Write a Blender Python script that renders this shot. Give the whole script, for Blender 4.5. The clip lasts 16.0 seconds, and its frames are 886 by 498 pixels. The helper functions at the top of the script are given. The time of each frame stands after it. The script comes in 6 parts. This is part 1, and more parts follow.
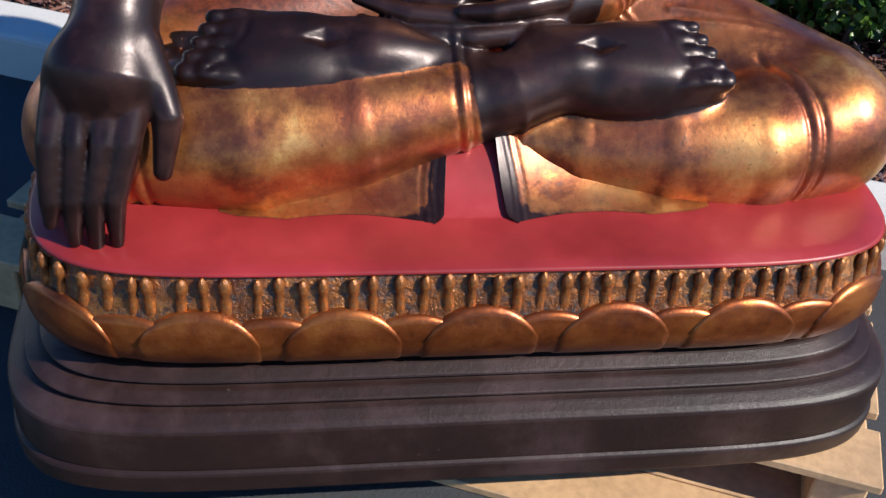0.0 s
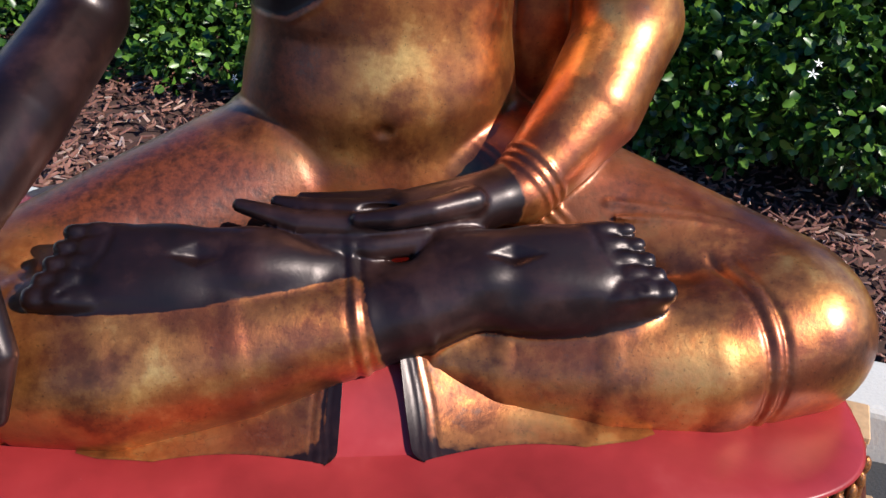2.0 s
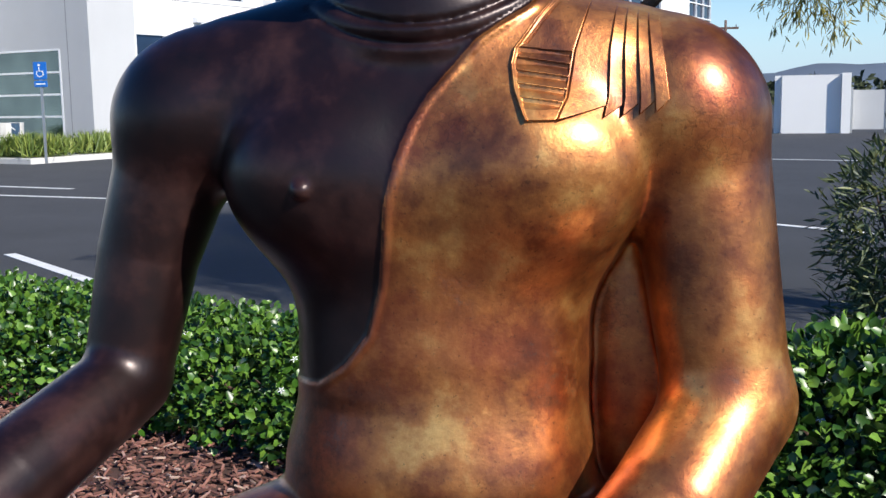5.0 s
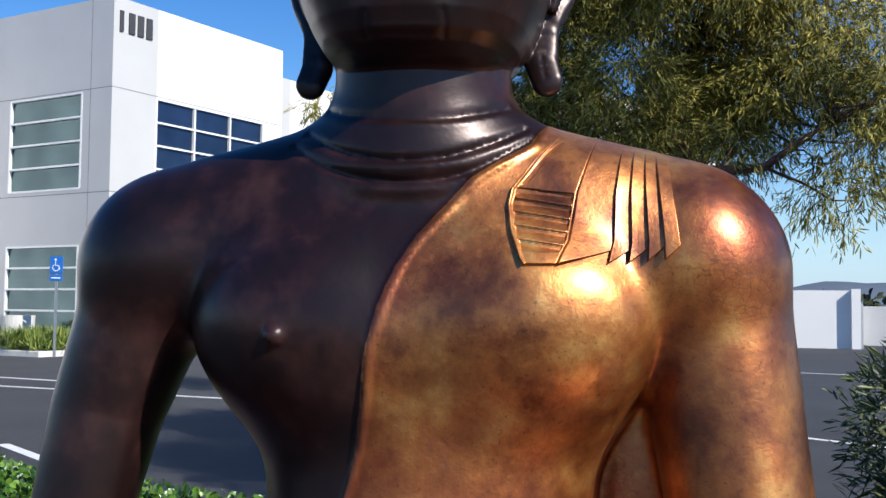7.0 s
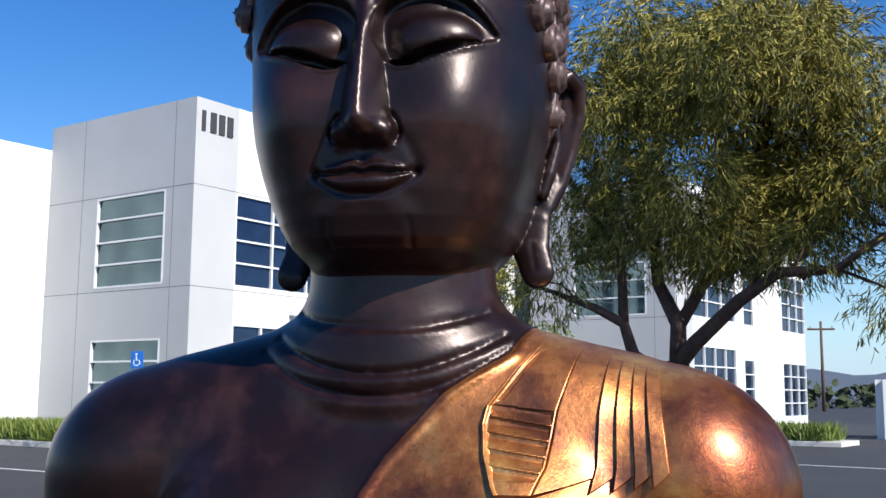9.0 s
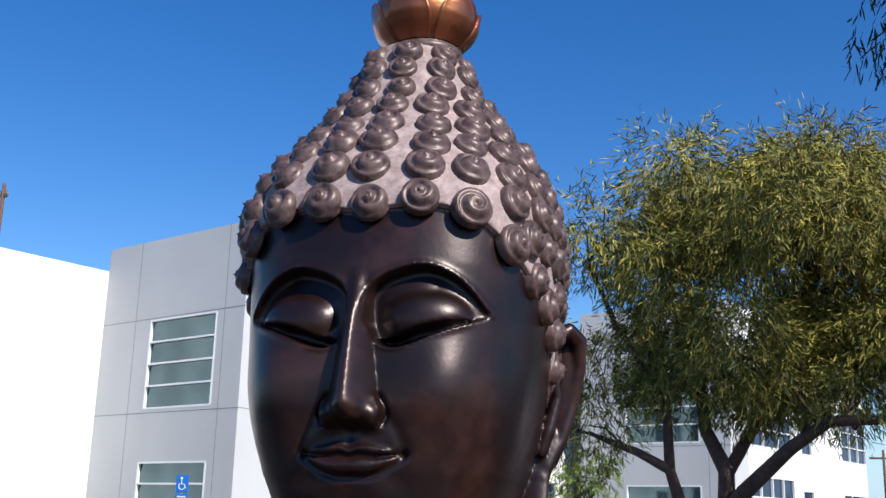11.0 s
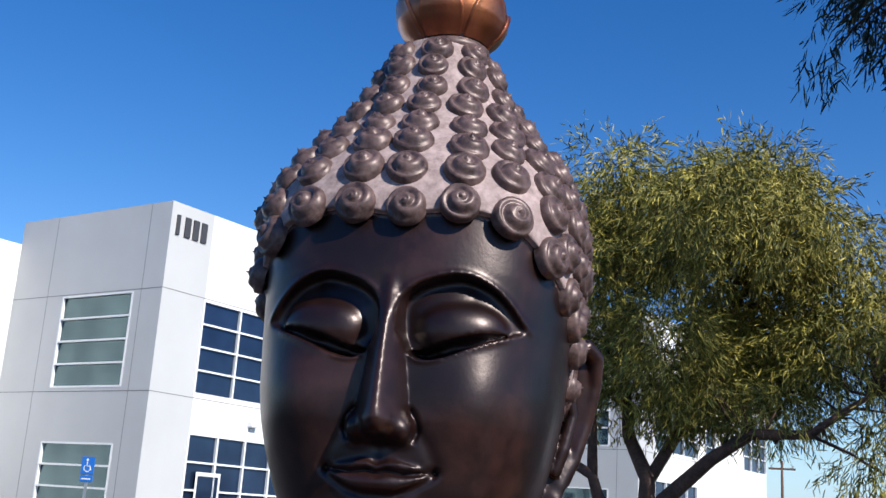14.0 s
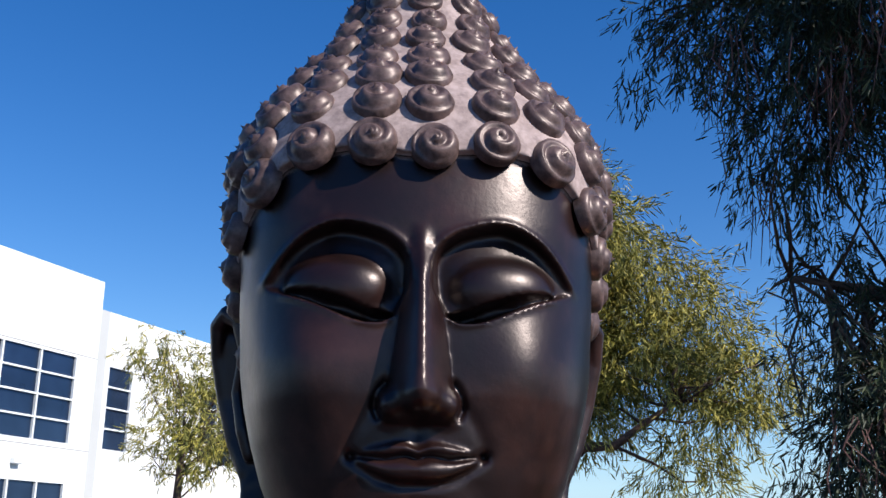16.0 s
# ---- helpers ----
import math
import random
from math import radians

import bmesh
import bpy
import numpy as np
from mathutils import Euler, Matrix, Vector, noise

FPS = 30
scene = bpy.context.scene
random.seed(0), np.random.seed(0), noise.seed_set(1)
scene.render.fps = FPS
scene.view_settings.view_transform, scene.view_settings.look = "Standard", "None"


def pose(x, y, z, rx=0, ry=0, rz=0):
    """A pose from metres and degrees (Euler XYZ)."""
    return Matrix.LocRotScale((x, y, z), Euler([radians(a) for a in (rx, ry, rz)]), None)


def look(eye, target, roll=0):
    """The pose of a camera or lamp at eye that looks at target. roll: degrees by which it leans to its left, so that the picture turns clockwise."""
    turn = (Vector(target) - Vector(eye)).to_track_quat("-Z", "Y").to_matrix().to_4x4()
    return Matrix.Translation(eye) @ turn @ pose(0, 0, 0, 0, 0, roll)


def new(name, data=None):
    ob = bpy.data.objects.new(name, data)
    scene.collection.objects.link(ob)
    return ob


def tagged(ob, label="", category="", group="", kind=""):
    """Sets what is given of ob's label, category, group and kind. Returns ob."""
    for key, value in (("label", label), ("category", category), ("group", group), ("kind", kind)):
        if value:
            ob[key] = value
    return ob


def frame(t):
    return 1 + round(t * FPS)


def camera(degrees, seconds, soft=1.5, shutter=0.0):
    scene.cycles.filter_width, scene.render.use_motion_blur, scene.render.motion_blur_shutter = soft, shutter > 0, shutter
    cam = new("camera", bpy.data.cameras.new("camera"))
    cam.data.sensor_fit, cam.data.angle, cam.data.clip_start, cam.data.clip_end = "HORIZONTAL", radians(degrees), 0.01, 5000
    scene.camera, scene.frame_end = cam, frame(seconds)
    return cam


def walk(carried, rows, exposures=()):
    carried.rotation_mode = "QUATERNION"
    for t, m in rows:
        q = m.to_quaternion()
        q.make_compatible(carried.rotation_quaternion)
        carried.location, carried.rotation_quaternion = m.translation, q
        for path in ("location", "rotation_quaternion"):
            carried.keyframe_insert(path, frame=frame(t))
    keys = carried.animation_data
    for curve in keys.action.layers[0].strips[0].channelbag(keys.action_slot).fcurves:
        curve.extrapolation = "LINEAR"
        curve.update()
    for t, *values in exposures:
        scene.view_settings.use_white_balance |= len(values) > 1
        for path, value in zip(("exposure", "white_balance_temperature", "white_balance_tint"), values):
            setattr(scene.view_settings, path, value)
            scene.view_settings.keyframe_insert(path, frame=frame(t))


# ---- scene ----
cam = camera(45.4, 16.0)
PATH = [
    (0, (-0.313, -1.659, 1.469), (-0.009, -0.079, 0.282), 5.5),
    (0.5, (-0.282, -1.646, 1.493), (0.0, -0.033, 0.344), 5.0),
    (1, (-0.241, -1.617, 1.513), (0.03, 0.051, 0.442), 4.6),
    (1.5, (-0.186, -1.542, 1.51), (0.086, 0.162, 0.5), 4.4),
    (2, (-0.068, -1.418, 1.488), (0.144, 0.298, 0.481), 2.8),
    (2.5, (-0.001, -1.343, 1.49), (0.104, 0.422, 0.556), 2.4),
    (3, (0.136, -1.363, 1.449), (0.013, 0.484, 0.692), 0.3),
    (3.5, (0.227, -1.378, 1.438), (-0.007, 0.5, 0.789), -0.5),
    (3.7, (0.252, -1.358, 1.434), (-0.008, 0.533, 0.836), -0.8),
    (6, (0.281, -1.145, 1.309), (-0.093, 0.818, 1.233), -0.2),
    (6.5, (0.28, -1.113, 1.297), (-0.096, 0.852, 1.312), 0.1),
    (7, (0.281, -1.099, 1.291), (-0.095, 0.862, 1.402), 0.6),
    (7.5, (0.303, -1.07, 1.313), (-0.076, 0.888, 1.461), 0.5),
    (8, (0.338, -1.019, 1.351), (-0.073, 0.932, 1.504), -0.4),
    (8.5, (0.361, -1.008, 1.402), (-0.104, 0.926, 1.612), 0.4),
    (9, (0.379, -1.008, 1.436), (-0.14, 0.904, 1.708), 0.4),
    (9.5, (0.399, -1.011, 1.472), (-0.142, 0.883, 1.819), 0.8),
    (10, (0.418, -1.017, 1.511), (-0.16, 0.859, 1.893), 0.8),
    (10.2, (0.427, -1.019, 1.531), (-0.155, 0.85, 1.939), 1.2),
    (12.3, (0.468, -1.02, 1.65), (-0.165, 0.803, 2.178), 1.0),
    (12.5, (0.473, -1.028, 1.648), (-0.163, 0.796, 2.163), 1.1),
    (13, (0.455, -1.052, 1.641), (-0.183, 0.777, 2.142), 2.6),
    (13.5, (0.397, -1.039, 1.626), (-0.174, 0.814, 2.116), 2.8),
    (14, (0.317, -1.007, 1.623), (-0.141, 0.878, 2.109), 3.7),
    (14.5, (0.228, -0.968, 1.619), (-0.058, 0.943, 2.132), 4.2),
    (15, (0.138, -0.954, 1.618), (-0.016, 0.965, 2.161), 3.5),
    (15.5, (0.084, -0.923, 1.603), (0.005, 0.997, 2.155), 1.7),
    (16, (0.062, -0.868, 1.588), (0.018, 1.055, 2.136), 0.7),
]
walk(cam, [(t, look(eye, target, roll)) for t, eye, target, roll in PATH])

# ---------------------------------------------------------------- light
SUN_AZ, SUN_EL = 55.0, 37.0          # degrees from -y towards +x, and above the horizon
sun_way = Vector((math.sin(radians(SUN_AZ)) * math.cos(radians(SUN_EL)),
                  -math.cos(radians(SUN_AZ)) * math.cos(radians(SUN_EL)), math.sin(radians(SUN_EL))))
world = bpy.data.worlds.new("sky")
scene.world = world
world.use_nodes = True
wn = world.node_tree.nodes
sky = wn.new("ShaderNodeTexSky")
sky.sky_type, sky.sun_disc = "NISHITA", False
sky.sun_elevation = radians(SUN_EL)
sky.sun_rotation = math.atan2(sun_way.x, sun_way.y)
sky.air_density, sky.dust_density, sky.ozone_density = 1.0, 0.1, 3.0
wn["Background"].inputs["Strength"].default_value = 0.134
hue = wn.new("ShaderNodeHueSaturation")
hue.inputs["Saturation"].default_value = 1.36
hue.inputs["Hue"].default_value = 0.511
world.node_tree.links.new(sky.outputs["Color"], hue.inputs["Color"])
# pale blue haze along the horizon
way, parts, near, haze = wn.new("ShaderNodeTexCoord"), wn.new("ShaderNodeSeparateXYZ"), wn.new("ShaderNodeMapRange"), wn.new("ShaderNodeMix")
near.inputs["From Min"].default_value, near.inputs["From Max"].default_value = 0.0, 0.12
near.inputs["To Min"].default_value, near.inputs["To Max"].default_value = 0.8, 0.0
haze.data_type = "RGBA"
haze.inputs["B"].default_value = (2.7, 4.3, 6.8, 1)
world.node_tree.links.new(way.outputs["Generated"], parts.inputs["Vector"])
world.node_tree.links.new(parts.outputs["Z"], near.inputs["Value"])
world.node_tree.links.new(near.outputs["Result"], haze.inputs["Factor"])
world.node_tree.links.new(hue.outputs["Color"], haze.inputs["A"])
world.node_tree.links.new(haze.outputs["Result"], wn["Background"].inputs["Color"])
scene.view_settings.exposure = 0.16
sun = new("sun", bpy.data.lights.new("sun", "SUN"))
sun.data.energy, sun.data.angle, sun.data.color = 5.9, radians(0.53), (1.0, 0.95, 0.87)
sun.rotation_euler = sun_way.to_track_quat("Z", "Y").to_euler()

# ---------------------------------------------------------------- materials
def material(name):
    m = bpy.data.materials.new(name)
    m.use_nodes = True
    return m, m.node_tree.nodes, m.node_tree.links, m.node_tree.nodes["Principled BSDF"]


def add_noise(nodes, links, scale, detail=4.0, rough=0.55, coords="Object"):
    tc = nodes.new("ShaderNodeTexCoord")
    n = nodes.new("ShaderNodeTexNoise")
    n.inputs["Scale"].default_value, n.inputs["Detail"].default_value = scale, detail
    n.inputs["Roughness"].default_value = rough
    links.new(tc.outputs[coords], n.inputs["Vector"])
    return n


def add_ramp(nodes, links, source, stops):
    r = nodes.new("ShaderNodeValToRGB")
    e = r.color_ramp.elements
    while len(e) < len(stops):
        e.new(0.5)
    for item, (at, col) in zip(e, stops):
        item.position = at
        item.color = (*col, 1.0) if len(col) == 3 else col
    links.new(source, r.inputs["Fac"])
    return r


def add_mix(nodes, links, fac, a, b, kind="MIX"):
    m = nodes.new("ShaderNodeMix")
    m.data_type, m.blend_type = "RGBA", kind
    for value, key in ((fac, "Factor"), (a, "A"), (b, "B")):
        socket = [s for s in m.inputs if s.name == key and s.type == ("VALUE" if key == "Factor" else "RGBA")][0]
        if isinstance(value, (int, float)):
            socket.default_value = value
        elif isinstance(value, tuple):
            socket.default_value = (*value, 1.0)
        else:
            links.new(value, socket)
    return [s for s in m.outputs if s.type == "RGBA"][0]


def add_maths(nodes, links, op, a, b=0.0, clamp=False):
    m = nodes.new("ShaderNodeMath")
    m.operation, m.use_clamp = op, clamp
    for k, v in enumerate((a, b)):
        if isinstance(v, (int, float)):
            m.inputs[k].default_value = v
        else:
            links.new(v, m.inputs[k])
    return m.outputs[0]


def add_bump(nodes, links, bsdf, height, strength, distance):
    b = nodes.new("ShaderNodeBump")
    b.inputs["Strength"].default_value, b.inputs["Distance"].default_value = strength, distance
    links.new(height, b.inputs["Height"])
    links.new(b.outputs["Normal"], bsdf.inputs["Normal"])
    return b


def plain(name, col, rough=0.6, metal=0.0, vary=0.12, scale=6.0, bump=0.15, fine=90.0, coat=0.0):
    """A paint, stone or wood with blotches at two scales and a fine relief."""
    m, n, l, p = material(name)
    big, small = add_noise(n, l, scale, 5), add_noise(n, l, fine, 3)
    lo, hi = tuple(c * (1 - vary) for c in col), tuple(min(1.0, c * (1 + vary)) for c in col)
    r = add_ramp(n, l, big.outputs["Fac"], [(0.3, lo), (0.7, hi)])
    s = add_ramp(n, l, small.outputs["Fac"], [(0.3, (1 - vary,) * 3), (0.6, (1, 1, 1))])
    l.new(add_mix(n, l, 1.0, r.outputs["Color"], s.outputs["Color"], "MULTIPLY"), p.inputs["Base Color"])
    p.inputs["Roughness"].default_value, p.inputs["Metallic"].default_value = rough, metal
    p.inputs["Coat Weight"].default_value = coat
    if bump:
        add_bump(n, l, p, small.outputs["Fac"], bump, 0.004)
    return m

# lacquered statue: worn gilding over red ground, dark skin, dusty hair
def statue_material():
    m, n, l, p = material("worn gilding and dark lacquer")
    gold_at, hair_at = n.new("ShaderNodeAttribute"), n.new("ShaderNodeAttribute")
    gold_at.attribute_name, hair_at.attribute_name = "gilt", "hair"
    edge = add_noise(n, l, 60, 4)
    wob = add_maths(n, l, "MULTIPLY", add_maths(n, l, "SUBTRACT", edge.outputs["Fac"], 0.5), 0.16)
    mask = add_maths(n, l, "MULTIPLY", add_maths(n, l, "SUBTRACT", add_maths(n, l, "ADD", gold_at.outputs["Fac"], wob), 0.46), 12.0, True)
    big, mid, fine, speck = add_noise(n, l, 3.2, 4, 0.6), add_noise(n, l, 9.0, 6, 0.65), add_noise(n, l, 70, 5, 0.7), add_noise(n, l, 170, 3, 0.6)
    gold = add_ramp(n, l, mid.outputs["Fac"], [(0.31, (0.085, 0.024, 0.010)), (0.43, (0.26, 0.078, 0.024)), (0.56, (0.62, 0.230, 0.058)), (0.70, (0.98, 0.54, 0.160))])
    rust = add_ramp(n, l, big.outputs["Fac"], [(0.44, (0, 0, 0)), (0.60, (1, 1, 1))])
    g1 = add_mix(n, l, add_maths(n, l, "MULTIPLY", rust.outputs["Color"], 0.46), gold.outputs["Color"], (0.40, 0.075, 0.024))
    # this attribute holds worn patches and painted shade; both redden and darken the gilding
    wear_shade_at = n.new("ShaderNodeAttribute")
    wear_shade_at.attribute_name = "worn"
    worn_shaded = add_maths(n, l, "MULTIPLY", add_maths(n, l, "SUBTRACT", add_maths(n, l, "ADD", wear_shade_at.outputs["Fac"], add_maths(n, l, "MULTIPLY", mid.outputs["Fac"], 0.9)), 0.72), 2.4, True)
    red_c = add_ramp(n, l, fine.outputs["Fac"], [(0.35, (0.060, 0.018, 0.011)), (0.62, (0.20, 0.048, 0.021))])
    g1 = add_mix(n, l, worn_shaded, g1, red_c.outputs["Color"])
    cloud = add_noise(n, l, 5.2, 5, 0.6)
    soot = add_ramp(n, l, cloud.outputs["Fac"], [(0.33, (1, 1, 1)), (0.50, (0, 0, 0))])
    g1 = add_mix(n, l, add_maths(n, l, "MULTIPLY", soot.outputs["Color"], 0.42), g1, (0.10, 0.040, 0.026))
    dirt = add_ramp(n, l, add_mix(n, l, 0.5, fine.outputs["Color"], mid.outputs["Color"]), [(0.36, (1, 1, 1)), (0.45, (0, 0, 0))])
    g2 = add_mix(n, l, add_maths(n, l, "MULTIPLY", dirt.outputs["Color"], 0.75), g1, (0.035, 0.018, 0.010))
    spots = add_ramp(n, l, speck.outputs["Fac"], [(0.31, (1, 1, 1)), (0.37, (0, 0, 0))])
    g3 = add_mix(n, l, add_maths(n, l, "MULTIPLY", spots.outputs["Color"], 0.40), g2, (0.02, 0.010, 0.006))
    web = n.new("ShaderNodeTexVoronoi")
    web.feature = "DISTANCE_TO_EDGE"
    web.inputs["Scale"].default_value = 75
    co = n.new("ShaderNodeTexCoord")
    l.new(add_mix(n, l, 0.055, co.outputs["Object"], mid.outputs["Color"]), web.inputs["Vector"])
    line = add_ramp(n, l, web.outputs["Distance"], [(0.02, (1, 1, 1)), (0.07, (0, 0, 0))])
    patch = add_ramp(n, l, add_noise(n, l, 6.5, 3, 0.5).outputs["Fac"], [(0.64, (0, 0, 0)), (0.70, (1, 1, 1))])
    cracks = add_maths(n, l, "MULTIPLY", line.outputs["Color"], patch.outputs["Color"])
    g3 = add_mix(n, l, add_maths(n, l, "MULTIPLY", cracks, 0.28), g3, (0.05, 0.018, 0.010))
    is_copper = add_maths(n, l, "MULTIPLY", add_maths(n, l, "GREATER_THAN", hair_at.outputs["Fac"], 0.40), add_maths(n, l, "LESS_THAN", hair_at.outputs["Fac"], 0.49))
    g3 = add_mix(n, l, add_maths(n, l, "MULTIPLY", is_copper, 0.75), g3, (0.30, 0.085, 0.040))
    skin = add_ramp(n, l, mid.outputs["Fac"], [(0.32, (0.003, 0.0015, 0.0017)), (0.50, (0.0120, 0.0048, 0.0045)), (0.70, (0.042, 0.018, 0.015))])
    hair_c = add_ramp(n, l, fine.outputs["Fac"], [(0.30, (0.17, 0.125, 0.122)), (0.65, (0.40, 0.31, 0.30))])
    curl_c = add_ramp(n, l, fine.outputs["Fac"], [(0.33, (0.026, 0.016, 0.015)), (0.66, (0.145, 0.095, 0.090))])
    is_hair = add_maths(n, l, "GREATER_THAN", hair_at.outputs["Fac"], 0.5)
    is_curl = add_maths(n, l, "MULTIPLY", add_maths(n, l, "GREATER_THAN", hair_at.outputs["Fac"], 0.12), add_maths(n, l, "LESS_THAN", hair_at.outputs["Fac"], 0.38))
    d1 = add_mix(n, l, is_hair, skin.outputs["Color"], hair_c.outputs["Color"])
    d2 = add_mix(n, l, is_curl, d1, curl_c.outputs["Color"])
    l.new(add_mix(n, l, mask, d2, g3), p.inputs["Base Color"])
    clean = add_maths(n, l, "SUBTRACT", add_maths(n, l, "SUBTRACT", 1.0, add_maths(n, l, "MULTIPLY", worn_shaded, 0.7)), add_maths(n, l, "MULTIPLY", dirt.outputs["Color"], 0.8), True)
    l.new(add_maths(n, l, "MULTIPLY", add_maths(n, l, "MULTIPLY", mask, clean), 0.85), p.inputs["Metallic"])
    r0 = add_ramp(n, l, mid.outputs["Fac"], [(0.3, (0.40,) * 3), (0.7, (0.29,) * 3)])
    r0 = add_mix(n, l, mask, r0.outputs["Color"], (0.39, 0.39, 0.39))
    r1 = add_mix(n, l, is_hair, r0, (0.85, 0.85, 0.85))
    l.new(add_mix(n, l, is_curl, r1, (0.40, 0.40, 0.40)), p.inputs["Roughness"])
    l.new(add_mix(n, l, mask, (0.46, 0.46, 0.46), (0.5, 0.5, 0.5)), p.inputs["Specular IOR Level"])
    l.new(add_mix(n, l, mask, (1.0, 0.86, 0.85), (1, 1, 1)), p.inputs["Specular Tint"])
    l.new(add_maths(n, l, "MULTIPLY", add_maths(n, l, "MULTIPLY", mask, add_maths(n, l, "SUBTRACT", 1.0, add_maths(n, l, "MULTIPLY", worn_shaded, 0.7))), 0.6), p.inputs["Coat Weight"])
    p.inputs["Coat Roughness"].default_value = 0.30
    tall = add_maths(n, l, "SUBTRACT", add_maths(n, l, "ADD", add_maths(n, l, "MULTIPLY", fine.outputs["Fac"], 0.6), add_maths(n, l, "MULTIPLY", mid.outputs["Fac"], 0.7)), add_maths(n, l, "MULTIPLY", cracks, 0.06))
    bump = add_bump(n, l, p, tall, 0.2, 0.006)
    l.new(add_maths(n, l, "ADD", add_maths(n, l, "MULTIPLY", mask, 0.13), 0.09), bump.inputs["Strength"])
    return m


statue_mat = statue_material()

# ---------------------------------------------------------------- mesh helpers
def mesh_object(name, verts, faces, mat, parent=None, smooth=False, label=""):
    me = bpy.data.meshes.new(name)
    me.from_pydata([tuple(v) for v in verts], [], [tuple(f) for f in faces])
    me.update()
    if smooth:
        me.polygons.foreach_set("use_smooth", [True] * len(me.polygons))
    if mat:
        me.materials.append(mat)
    ob = new(name, me)
    if parent:
        ob.parent = parent
    return tagged(ob, label=label)


def part(name, bm, mat, parent=None, label="", smooth=False):
    me = bpy.data.meshes.new(name)
    bmesh.ops.recalc_face_normals(bm, faces=bm.faces)
    bm.to_mesh(me)
    bm.free()
    if smooth:
        me.polygons.foreach_set("use_smooth", [True] * len(me.polygons))
    if mat:
        me.materials.append(mat)
    ob = new(name, me)
    if parent:
        ob.parent = parent
    return tagged(ob, label=label)


def thing(name, label, category, group="", kind="", at=None):
    ob = new(name)
    if at is not None:
        ob.matrix_world = at
    return tagged(ob, label, category, group, kind)


def box_bm(x0, y0, z0, x1, y1, z1, bevel=0.0, segments=1, bm=None):
    bm = bm or bmesh.new()
    made = bmesh.ops.create_cube(bm, size=1.0, matrix=Matrix.LocRotScale(
        ((x0 + x1) / 2, (y0 + y1) / 2, (z0 + z1) / 2), None, (x1 - x0, y1 - y0, z1 - z0)))
    if bevel:
        edges = list({e for v in made["verts"] for e in v.link_edges})
        bmesh.ops.bevel(bm, geom=edges, offset=bevel, segments=segments, affect="EDGES", profile=0.5)
    return bm


def loft(rings, close_ends=True):
    """Faces between closed rings of equal length."""
    n = len(rings[0])
    verts = [v for r in rings for v in r]
    faces = []
    for i in range(len(rings) - 1):
        for j in range(n):
            k = (j + 1) % n
            faces.append((i * n + j, i * n + k, (i + 1) * n + k, (i + 1) * n + j))
    if close_ends:
        faces.append(tuple(range(n))[::-1])
        faces.append(tuple(range((len(rings) - 1) * n, len(rings) * n)))
    return verts, faces


def tube(points, radii, sides=8):
    """A tapered tube along points: rings square to the path."""
    rings = []
    side = None
    for i, p in enumerate(points):
        p = Vector(p)
        d = (Vector(points[min(i + 1, len(points) - 1)]) - Vector(points[max(i - 1, 0)])).normalized()
        a = d.orthogonal().normalized() if side is None else (side - d * side.dot(d)).normalized()
        side = a
        b = d.cross(a)
        rings.append([p + (a * math.cos(t) + b * math.sin(t)) * radii[i]
                      for t in (math.tau * k / sides for k in range(sides))])
    return loft(rings)

